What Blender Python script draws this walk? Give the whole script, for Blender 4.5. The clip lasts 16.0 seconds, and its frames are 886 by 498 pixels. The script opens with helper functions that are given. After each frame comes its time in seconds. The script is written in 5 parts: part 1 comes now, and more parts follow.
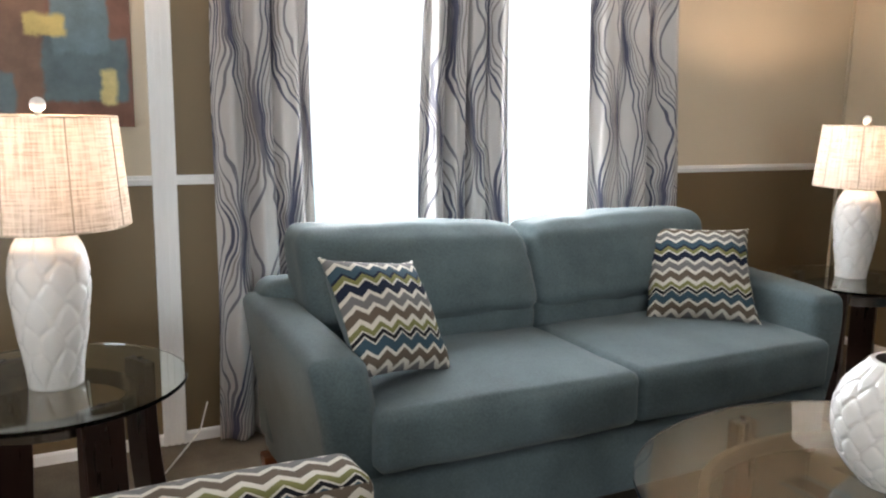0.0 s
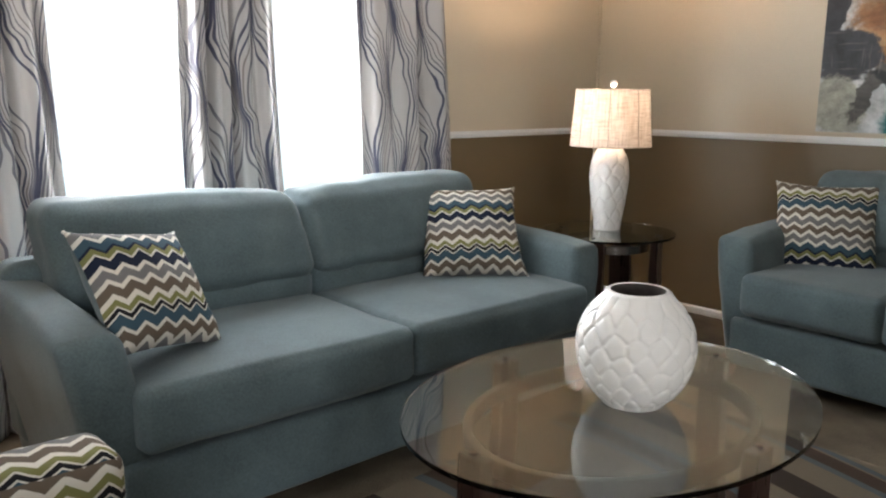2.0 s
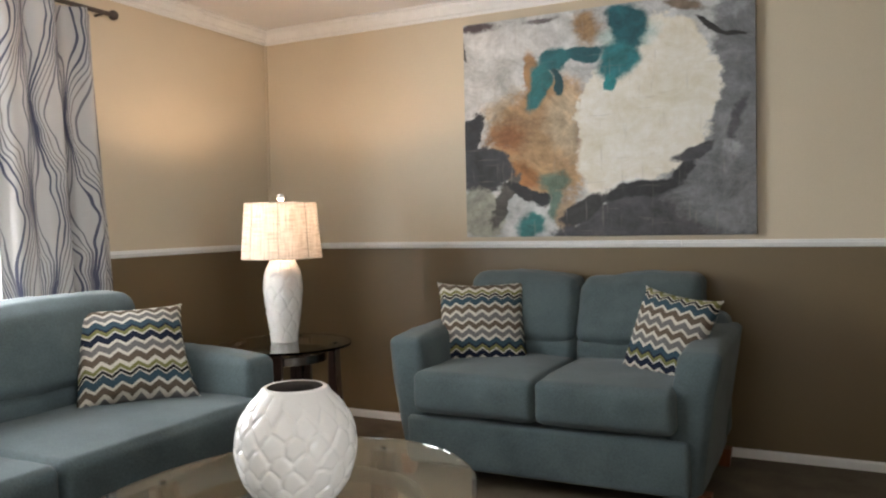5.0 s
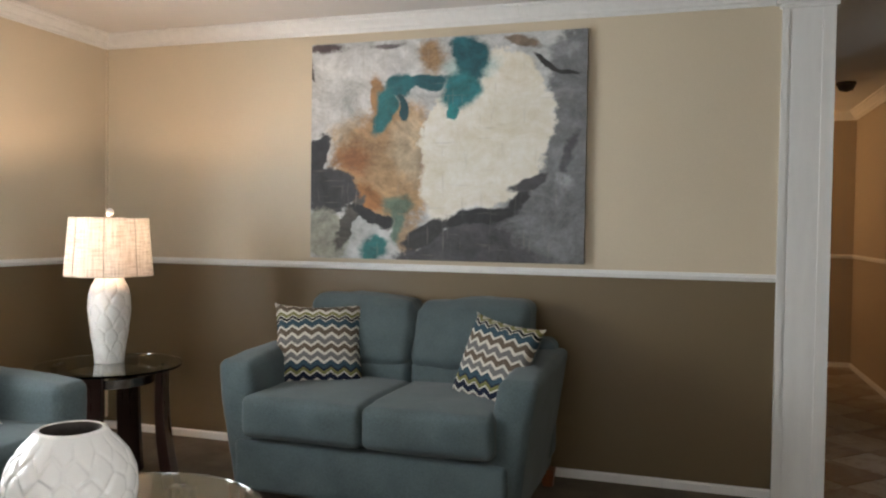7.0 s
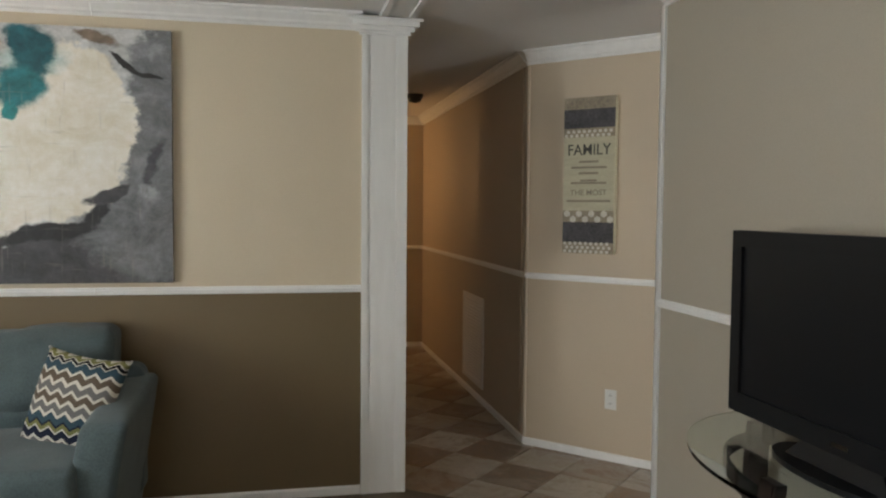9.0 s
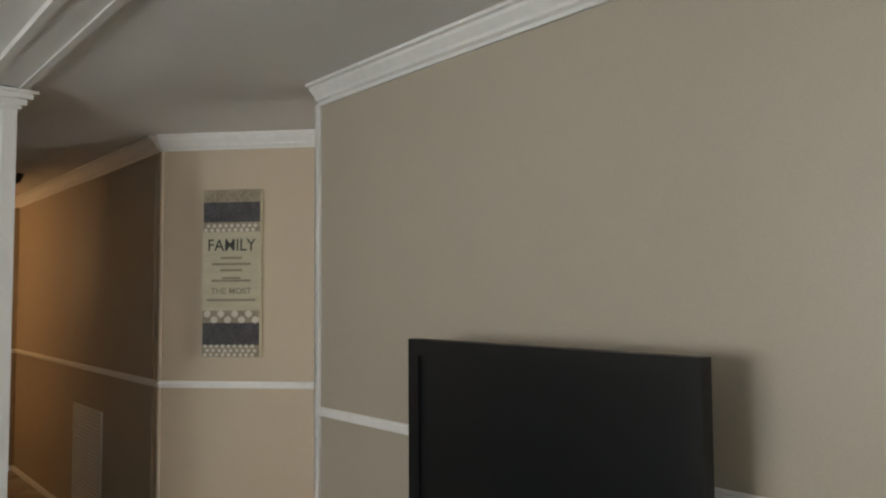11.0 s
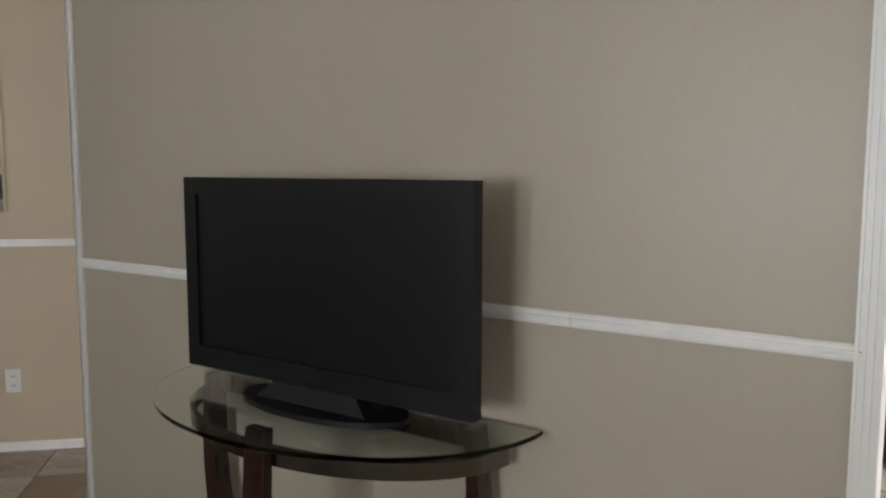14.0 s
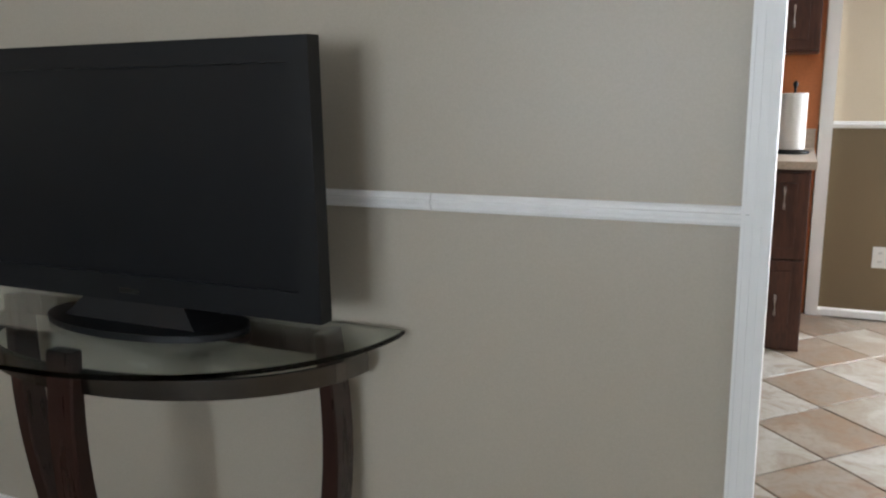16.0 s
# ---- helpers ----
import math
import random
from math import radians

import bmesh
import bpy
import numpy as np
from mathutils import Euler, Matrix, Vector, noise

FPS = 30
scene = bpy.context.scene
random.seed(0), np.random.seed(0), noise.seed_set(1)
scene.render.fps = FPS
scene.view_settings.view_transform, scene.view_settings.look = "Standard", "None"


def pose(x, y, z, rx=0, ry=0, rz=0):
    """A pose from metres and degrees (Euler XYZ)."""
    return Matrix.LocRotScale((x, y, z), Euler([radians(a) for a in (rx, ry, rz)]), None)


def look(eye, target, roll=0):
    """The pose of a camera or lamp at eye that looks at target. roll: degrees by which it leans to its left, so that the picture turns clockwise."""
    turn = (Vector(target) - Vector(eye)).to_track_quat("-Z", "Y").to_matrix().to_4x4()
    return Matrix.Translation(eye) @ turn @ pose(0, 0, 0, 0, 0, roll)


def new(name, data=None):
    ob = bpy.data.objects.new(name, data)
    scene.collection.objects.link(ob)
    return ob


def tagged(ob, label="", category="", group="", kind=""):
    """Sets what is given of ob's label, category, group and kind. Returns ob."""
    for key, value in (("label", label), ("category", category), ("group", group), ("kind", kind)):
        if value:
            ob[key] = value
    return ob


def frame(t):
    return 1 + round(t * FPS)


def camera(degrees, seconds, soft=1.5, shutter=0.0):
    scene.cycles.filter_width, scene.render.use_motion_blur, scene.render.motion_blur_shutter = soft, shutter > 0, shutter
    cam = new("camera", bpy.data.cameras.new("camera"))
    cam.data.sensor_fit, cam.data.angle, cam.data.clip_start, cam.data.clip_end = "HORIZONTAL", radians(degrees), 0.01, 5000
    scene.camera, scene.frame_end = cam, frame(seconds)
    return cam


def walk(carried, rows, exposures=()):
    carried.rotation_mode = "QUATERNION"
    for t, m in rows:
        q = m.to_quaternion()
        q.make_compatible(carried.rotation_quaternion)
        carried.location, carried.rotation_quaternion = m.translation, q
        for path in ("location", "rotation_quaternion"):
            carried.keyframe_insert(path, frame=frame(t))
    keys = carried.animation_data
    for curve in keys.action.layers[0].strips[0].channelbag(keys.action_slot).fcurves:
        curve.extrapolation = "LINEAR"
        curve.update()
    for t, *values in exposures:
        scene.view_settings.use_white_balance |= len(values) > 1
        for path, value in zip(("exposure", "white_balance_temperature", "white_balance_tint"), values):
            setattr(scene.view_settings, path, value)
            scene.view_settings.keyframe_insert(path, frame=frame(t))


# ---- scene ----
cam = camera(58.9, 16.0, soft=2.2)
PATH = [
    (0, (0.767, -0.715, 1.317), (1.664, 1.04, 0.977), 1.0),
    (0.5, (0.798, -0.724, 1.291), (1.778, 0.977, 0.911), 1.1),
    (1, (0.821, -0.732, 1.279), (1.902, 0.901, 0.877), 1.1),
    (1.5, (0.835, -0.741, 1.272), (2.033, 0.809, 0.868), 0.9),
    (2, (0.854, -0.764, 1.254), (2.163, 0.701, 0.873), 0.4),
    (2.5, (0.872, -0.774, 1.238), (2.287, 0.597, 0.893), -0.3),
    (3, (0.886, -0.78, 1.22), (2.407, 0.485, 0.924), -0.8),
    (3.5, (0.891, -0.795, 1.208), (2.504, 0.363, 0.971), -0.9),
    (4, (0.906, -0.814, 1.195), (2.593, 0.246, 1.024), -0.9),
    (4.5, (0.917, -0.821, 1.186), (2.663, 0.148, 1.08), -0.4),
    (4.6, (0.924, -0.824, 1.184), (2.681, 0.128, 1.089), 0.2),
    (4.7, (0.924, -0.828, 1.183), (2.691, 0.106, 1.101), -0.2),
    (6.8, (0.978, -1.018, 1.264), (2.87, -0.371, 1.217), 1.0),
    (7, (0.981, -1.035, 1.27), (2.889, -0.438, 1.216), 0.8),
    (7.5, (0.986, -1.096, 1.302), (2.938, -0.67, 1.212), 0.3),
    (8, (1.003, -1.101, 1.362), (2.992, -0.938, 1.233), 0.4),
    (8.5, (1.023, -1.052, 1.413), (3.014, -1.191, 1.282), 0.5),
    (9, (1.046, -1.022, 1.453), (3.001, -1.434, 1.352), 0.5),
    (9.5, (1.121, -0.985, 1.504), (3.003, -1.658, 1.427), 0.4),
    (10, (1.243, -0.992, 1.539), (3.029, -1.891, 1.504), -0.2),
    (10.2, (1.273, -1.001, 1.534), (3.015, -1.984, 1.533), -0.4),
    (12.3, (1.363, -0.871, 1.531), (2.593, -2.443, 1.659), -0.2),
    (12.5, (1.358, -0.871, 1.53), (2.563, -2.464, 1.62), -0.4),
    (13, (1.341, -0.878, 1.501), (2.508, -2.502, 1.496), -0.0),
    (13.5, (1.334, -0.896, 1.467), (2.466, -2.54, 1.352), 0.1),
    (14, (1.34, -0.897, 1.425), (2.438, -2.555, 1.218), 0.1),
    (14.5, (1.353, -0.899, 1.391), (2.423, -2.564, 1.103), -0.3),
    (15, (1.383, -0.924, 1.348), (2.406, -2.608, 1.004), -0.6),
    (15.5, (1.427, -1.028, 1.318), (2.359, -2.754, 0.925), -1.0),
    (16, (1.43, -1.146, 1.298), (2.225, -2.935, 0.887), -1.0),
]
walk(cam, [(t, look(eye, target, roll)) for t, eye, target, roll in PATH],
     [(0, 0.0, 6250, 10), (3, 0.0, 6350, 10), (4.5, 0.0, 6450, 10), (7, 0.0, 6350, 9), (10, 0.0, 6600, 7), (13, 0.0, 6550, 10), (14, -0.06, 6450, 11), (15, -0.15, 6300, 11), (15.5, -0.15, 6150, 9), (16, 0.0, 5950, 8)])


# ---- light: daylight from the north windows, two table lamps, a lit room off the hall, an added west fill ----
NORTH, EAST, SOUTH, WEST = 2.40, 4.99, -2.665, -1.60
RAIL, CEIL = 1.052, 2.415
world = bpy.data.worlds.new("sky")
scene.world = world
world.use_nodes = True
wt = world.node_tree
sky = wt.nodes.new("ShaderNodeTexSky")
sky.sky_type, sky.sun_disc = "NISHITA", False
sky.sun_elevation, sky.sun_rotation = radians(40), radians(200)
wt.links.new(sky.outputs[0], wt.nodes["Background"].inputs[0])
wt.nodes["Background"].inputs[1].default_value = 0.12


def lamp(name, kind, m, energy, color, size=0.05, size_y=None):
    data = bpy.data.lights.new(name, kind)
    data.energy, data.color = energy, color
    if kind == "AREA":
        data.shape, data.size, data.size_y = "RECTANGLE", size, size_y or size
    else:
        data.shadow_soft_size = size
    ob = new(name, data)
    ob.matrix_world = m
    return ob


DAY = (0.95, 0.975, 0.985)
for wx in (1.95, 2.98):
    lamp("window_daylight", "AREA", look((wx, 2.44, 1.28), (wx, 0, 1.25)), 86, DAY, 0.84, 1.3)
lamp("kitchen_daylight", "AREA", look((-0.4, -5.83, 1.25), (0.5, -3.7, 0)), 165, (0.98, 0.98, 0.98), 1.5, 1.8)
# fill light added from the unseen west side, no known window there
lamp("west_fill", "AREA", look((-1.52, 0.3, 1.35), (2, 0.0, 1.3)), 15, DAY, 1.4, 1.2)
for p in ((4.10, 1.62, 1.21), (0.765, 1.50, 1.21)):
    lamp("lamp_bulb", "POINT", pose(*p), 29, (1.0, 0.68, 0.46), 0.035)
lamp("hall_bulb", "POINT", pose(8.8, -1.25, 1.85), 15, (1.0, 0.6, 0.28), 0.06)


# ---- materials ----
def nodes_of(name):
    m = bpy.data.materials.new(name)
    m.use_nodes = True
    return m, m.node_tree, m.node_tree.nodes["Principled BSDF"]


class Nt:
    """Short calls for building node trees."""

    def __init__(self, tree):
        self.t = tree

    def put(self, sock, v):
        if isinstance(v, bpy.types.NodeSocket):
            self.t.links.new(v, sock)
        elif isinstance(v, (tuple, list)):
            sock.default_value = (*v, 1.0) if len(v) == 3 and sock.type == "RGBA" else v
        else:
            sock.default_value = v

    def math(self, op, a, b=0.0, c=0.0):
        n = self.t.nodes.new("ShaderNodeMath")
        n.operation = op
        for s, v in zip(n.inputs, (a, b, c)):
            self.put(s, v)
        return n.outputs[0]

    def mix(self, f, a, b, kind="MIX"):
        n = self.t.nodes.new("ShaderNodeMix")
        n.data_type, n.blend_type = "RGBA", kind
        self.put(n.inputs[0], f), self.put(n.inputs[6], a), self.put(n.inputs[7], b)
        return n.outputs[2]

    def noise(self, scale, vec=None, detail=4.0, rough=0.55, dist=0.0):
        n = self.t.nodes.new("ShaderNodeTexNoise")
        self.put(n.inputs["Scale"], scale), self.put(n.inputs["Detail"], detail)
        self.put(n.inputs["Roughness"], rough), self.put(n.inputs["Distortion"], dist)
        if vec is not None:
            self.put(n.inputs["Vector"], vec)
        return n.outputs[0]

    def coord(self, which="Object"):
        return self.t.nodes.new("ShaderNodeTexCoord").outputs[which]

    def scaled(self, vec, s, loc=(0, 0, 0), rot=(0, 0, 0)):
        n = self.t.nodes.new("ShaderNodeMapping")
        self.put(n.inputs[0], vec)
        n.inputs[1].default_value, n.inputs[2].default_value, n.inputs[3].default_value = loc, rot, s
        return n.outputs[0]

    def xyz(self, vec):
        n = self.t.nodes.new("ShaderNodeSeparateXYZ")
        self.put(n.inputs[0], vec)
        return n.outputs

    def ramp(self, f, stops, how="LINEAR"):
        n = self.t.nodes.new("ShaderNodeValToRGB")
        r = n.color_ramp
        r.interpolation = how
        while len(r.elements) < len(stops):
            r.elements.new(0.5)
        for e, (p, c) in zip(r.elements, stops):
            e.position = p
            e.color = (*c, 1) if len(c) == 3 else c
        self.put(n.inputs[0], f)
        return n.outputs[0]

    def step(self, f, a, b):
        n = self.t.nodes.new("ShaderNodeMapRange")
        n.interpolation_type = "SMOOTHSTEP"
        for s, v in zip(n.inputs, (f, a, b, 0.0, 1.0)):
            self.put(s, v)
        return n.outputs[0]

    def bump(self, h, strength, dist, bsdf):
        n = self.t.nodes.new("ShaderNodeBump")
        self.put(n.inputs["Height"], h)
        n.inputs["Strength"].default_value, n.inputs["Distance"].default_value = strength, dist
        self.t.links.new(n.outputs[0], bsdf.inputs["Normal"])


def surface(name, color, rough=0.6, var=0.1, grain=60.0, big=2.5, bump=0.15, depth=0.002, metal=0.0, stretch=(1, 1, 1), spec=0.5):
    """A paint, fabric, wood or stone: colour varied at two scales, with fine relief."""
    m, t, b = nodes_of(name)
    n = Nt(t)
    v = n.scaled(n.coord(), stretch)
    fine, wide = n.noise(grain, v), n.noise(big, v, 3)
    dark = tuple(c * (1 - 2 * var) for c in color)
    light = tuple(min(1, c * (1 + 2 * var)) for c in color)
    f = n.math("ADD", n.math("MULTIPLY", fine, 0.5), n.math("MULTIPLY", wide, 0.5))
    n.put(b.inputs["Base Color"], n.ramp(f, ((0.3, dark), (0.7, light))))
    n.put(b.inputs["Roughness"], n.math("MULTIPLY_ADD", wide, 0.2, rough - 0.1))
    b.inputs["Metallic"].default_value, b.inputs["Specular IOR Level"].default_value = metal, spec
    if bump:
        n.bump(fine, bump, depth, b)
    return m


BEIGE = surface("beige_wall_paint", (0.64, 0.55, 0.412), 0.45, 0.03, 180, 1.2, 0.12, 0.001)
BROWN = surface("brown_wall_paint", (0.165, 0.120, 0.064), 0.42, 0.04, 180, 1.2, 0.12, 0.001)
# the room's beige, darkened a little: the sign wall's dimness is in its colour
HALF_SHADED_BEIGE = surface("half_shaded_beige_wall_paint", (0.54, 0.448, 0.335), 0.55, 0.03, 180, 1.2, 0.12, 0.001)
# the same beige darkened further, hallway shade put into the paint colour
SHADED_BEIGE = surface("shaded_beige_hall_paint", (0.45, 0.378, 0.29), 0.62, 0.03, 180, 1.2, 0.12, 0.001)
GREIGE = surface("greige_wall_paint", (0.435, 0.392, 0.318), 0.42, 0.03, 180, 1.2, 0.12, 0.001)
CEILING = surface("ceiling_paint", (0.74, 0.73, 0.72), 0.8, 0.03, 140, 1.5, 0.4, 0.003)
TRIM = surface("white_trim_paint", (0.82, 0.82, 0.81), 0.35, 0.03, 30, 3, 0.1, 0.001, stretch=(1, 1, 0.15))
CARPET = surface("carpet_pile", (0.172, 0.142, 0.104), 0.95, 0.22, 160, 5, 0.9, 0.01, spec=0.1)
SUEDE = surface("blue_grey_microfibre", (0.082, 0.111, 0.118), 0.85, 0.17, 150, 5, 0.25, 0.002, spec=0.2)
SUEDE.node_tree.nodes["Principled BSDF"].inputs["Sheen Weight"].default_value = 0.14
SUEDE.node_tree.nodes["Principled BSDF"].inputs["Sheen Roughness"].default_value = 0.5
ESPRESSO = surface("espresso_wood", (0.027, 0.011, 0.008), 0.3, 0.15, 30, 5, 0.1, 0.001, stretch=(6, 6, 0.6))
FOOTWOOD = surface("reddish_wood", (0.22, 0.075, 0.03), 0.4, 0.2, 40, 6, 0.1, 0.001, stretch=(6, 6, 1))
CHERRY = surface("dark_cherry_cabinet_wood", (0.075, 0.027, 0.016), 0.38, 0.3, 26, 4, 0.12, 0.001, stretch=(7, 7, 0.7))
CERAMIC = surface("white_glazed_ceramic", (0.78, 0.76, 0.73), 0.14, 0.02, 40, 6, 0.05, 0.001)
DARKMETAL = surface("dark_nickel", (0.20, 0.185, 0.175), 0.22, 0.05, 60, 6, 0.05, 0.001, metal=1.0)
NICKEL = surface("brushed_nickel", (0.6, 0.58, 0.55), 0.3, 0.05, 80, 6, 0.05, 0.001, metal=1.0)
BLACK = surface("black_tv_plastic", (0.006, 0.0066, 0.008), 0.45, 0.1, 200, 6, 0.1, 0.0005, spec=0.3)
PLASTIC = surface("white_plastic", (0.72, 0.72, 0.70), 0.35, 0.02, 60, 6, 0.03, 0.0005)
SLOT = surface("dark_slot", (0.03, 0.03, 0.03), 0.6, 0.05, 60, 6, 0, 0)
COUNTER = surface("laminate_worktop", (0.50, 0.41, 0.33), 0.35, 0.14, 120, 12, 0.03, 0.0005)
ORANGE = surface("orange_backsplash_paint", (0.62, 0.21, 0.07), 0.5, 0.06, 80, 3, 0.1, 0.001)
PAPER = surface("paper_towel", (0.82, 0.82, 0.80), 0.9, 0.03, 120, 8, 0.5, 0.003)
CORDWHITE = surface("white_cord", (0.7, 0.68, 0.63), 0.5, 0.03, 60, 6, 0, 0)
CANVAS_EDGE = surface("raw_canvas_edge", (0.22, 0.19, 0.16), 0.85, 0.2, 200, 20, 0.2, 0.001)
BRASSY = surface("warm_brass_rod", (0.12, 0.1, 0.09), 0.35, 0.1, 60, 6, 0.05, 0.001, metal=1.0)


def glass_material(name, tint, rough=0.0):
    m, t, b = nodes_of(name)
    b.inputs["Base Color"].default_value = (*tint, 1)
    b.inputs["Roughness"].default_value, b.inputs["IOR"].default_value = rough, 1.48
    b.inputs["Transmission Weight"].default_value = 1.0
    return m


GLASS = glass_material("clear_table_glass", (0.86, 0.93, 0.90))
PANE = glass_material("window_glass", (0.98, 0.99, 1.0))

m, t, b = nodes_of("tv_screen")
b.inputs["Base Color"].default_value = (0.0062, 0.0068, 0.0085, 1)
b.inputs["Roughness"].default_value, b.inputs["Specular IOR Level"].default_value = 0.38, 0.3
SCREEN = m


def shade_cloth():
    m, t, b = nodes_of("linen_lamp_shade")
    n = Nt(t)
    uv = n.coord("UV")
    a = n.noise(1.0, n.scaled(uv, (160, 9, 1)), 3)
    c = n.noise(1.0, n.scaled(uv, (14, 200, 1)), 3)
    f = n.math("MULTIPLY", n.math("ADD", a, c), 0.5)
    col = n.ramp(f, ((0.38, (0.50, 0.40, 0.31)), (0.56, (0.80, 0.71, 0.62))))
    tr = t.nodes.new("ShaderNodeBsdfTranslucent")
    df = t.nodes.new("ShaderNodeBsdfDiffuse")
    mx = t.nodes.new("ShaderNodeMixShader")
    mx.inputs[0].default_value = 0.085
    n.put(tr.inputs[0], col), n.put(df.inputs[0], col)
    t.links.new(df.outputs[0], mx.inputs[1]), t.links.new(tr.outputs[0], mx.inputs[2])
    t.links.new(mx.outputs[0], t.nodes["Material Output"].inputs[0])
    return m


SHADE = shade_cloth()
SEAM = surface("shade_seam_tape", (0.45, 0.38, 0.29), 0.9, 0.1, 200, 10, 0.2, 0.001)


def chevron_cloth():
    """Zigzag bands in grey, navy, brown, olive and blue between cream ones, woven."""
    m, t, b = nodes_of("chevron_woven_cloth")
    n = Nt(t)
    u, v, _ = n.xyz(n.coord("UV"))
    wob = n.noise(26.0, n.coord("UV"), 3)
    tri = n.math("PINGPONG", n.math("ADD", u, n.math("MULTIPLY", wob, 0.006)), 0.033)
    vv = n.math("ADD", n.math("SUBTRACT", v, n.math("MULTIPLY", tri, 0.75)), n.math("MULTIPLY", wob, 0.008))
    f = n.math("FRACT", n.math("DIVIDE", vv, 0.46))
    cream, grey, navy, brown, olive, blue, black = ((0.60, 0.565, 0.49), (0.15, 0.145, 0.145), (0.008, 0.013, 0.030), (0.115, 0.09, 0.066),
                                                    (0.175, 0.17, 0.062), (0.035, 0.07, 0.095), (0.008, 0.008, 0.01))
    seq = (grey, cream, brown, cream, blue, cream, black, cream, olive, cream, brown, cream, grey, cream, navy, cream, olive, navy, blue, cream, grey, cream, brown, cream)
    wid = (2.9, 1.5, 2.9, 1.4, 3.3, 0.7, 1.3, 0.6, 1.9, 1.8, 3.0, 1.5, 2.9, 1.4, 3.4, 0.7, 1.8, 0.8, 3.0, 1.5, 2.6, 1.6, 2.6, 1.4)
    tot, acc, stops = sum(wid), 0.0, []
    for c, w in zip(seq, wid):
        stops.append((acc / tot, c))
        acc += w
    col = n.ramp(f, stops, "CONSTANT")
    weave = n.noise(1.0, n.scaled(n.coord("UV"), (900, 260, 1)), 2)
    n.put(b.inputs["Base Color"], n.mix(n.math("MULTIPLY", weave, 0.14), col, (0.06, 0.057, 0.054)))
    b.inputs["Roughness"].default_value, b.inputs["Specular IOR Level"].default_value = 0.9, 0.15
    n.bump(weave, 0.4, 0.001, b)
    return m


CHEVRON = chevron_cloth()


def curtain_cloth():
    """Off-white cloth with braided wavy stripes in indigo, grey and taupe."""
    m, t, b = nodes_of("wavy_stripe_curtain_cloth")
    n = Nt(t)
    uv = n.coord("UV")
    u, z, _ = n.xyz(uv)
    wob = n.math("SUBTRACT", n.noise(3.2, uv, 2), 0.5)
    rag = n.math("MULTIPLY", n.math("SUBTRACT", n.noise(1.0, n.scaled(uv, (60, 300, 1)), 2), 0.5), 0.05)
    # threads that gather into knots and part again, alternately from column to column
    col_u = n.math("ADD", n.math("DIVIDE", u, 0.235), n.math("MULTIPLY", wob, 0.5))
    col_u = n.math("ADD", col_u, n.math("MULTIPLY", n.math("SINE", n.math("MULTIPLY_ADD", z, 4.1, 0.8)), 0.10))
    swell = n.math("COSINE", n.math("MULTIPLY_ADD", wob, 1.6, n.math("MULTIPLY", z, 6.2832 / 0.84)))
    crowd, place_u = 1.0, col_u
    for _ in range(2):
        turn = n.math("MULTIPLY", place_u, 6.2832)
        crowd = n.math("MULTIPLY", crowd, n.math("MULTIPLY_ADD", n.math("MULTIPLY", n.math("COSINE", turn), swell), 0.72, 1.0))
        place_u = n.math("ADD", place_u, n.math("MULTIPLY", n.math("SINE", turn), n.math("MULTIPLY", swell, 0.72 / 6.2832)))
    LINES = 12
    thread = n.math("MULTIPLY", n.math("ADD", place_u, n.math("MULTIPLY", rag, 0.12)), LINES)
    side = n.math("ABSOLUTE", n.math("SUBTRACT", n.math("FRACT", thread), 0.5))
    which = n.math("FRACT", n.math("DIVIDE", n.math("FLOOR", thread), LINES))
    far_off = n.math("DIVIDE", side, n.math("MULTIPLY", n.math("MAXIMUM", crowd, 0.2), LINES))
    cream, indigo, grey, taupe = (0.55, 0.525, 0.505), (0.040, 0.045, 0.09), (0.14, 0.135, 0.16), (0.23, 0.20, 0.195)
    ink = n.ramp(n.math("ADD", which, 0.02), ((0.0, indigo), (0.14, grey), (0.28, taupe), (0.42, grey), (0.57, indigo), (0.71, taupe), (0.85, grey)), "CONSTANT")
    wide = n.math("MULTIPLY_ADD", n.math("COSINE", n.math("MULTIPLY", which, 12.566)), 0.005, 0.0155)
    line = n.math("SUBTRACT", 1.0, n.step(n.math("SUBTRACT", far_off, wide), -0.004, 0.004))
    col = n.mix(line, cream, ink)
    fibre = n.noise(1.0, n.scaled(uv, (700, 500, 1)), 2)
    col = n.mix(n.math("MULTIPLY", fibre, 0.25), col, (0.35, 0.33, 0.33))
    tr = t.nodes.new("ShaderNodeBsdfTranslucent")
    mx = t.nodes.new("ShaderNodeMixShader")
    mx.inputs[0].default_value = 0.12
    n.put(b.inputs["Base Color"], col), n.put(tr.inputs[0], col)
    b.inputs["Roughness"].default_value, b.inputs["Specular IOR Level"].default_value = 0.8, 0.2
    n.bump(fibre, 0.3, 0.001, b)
    t.links.new(b.outputs[0], mx.inputs[1]), t.links.new(tr.outputs[0], mx.inputs[2])
    t.links.new(mx.outputs[0], t.nodes["Material Output"].inputs[0])
    return m


CURTAIN = curtain_cloth()


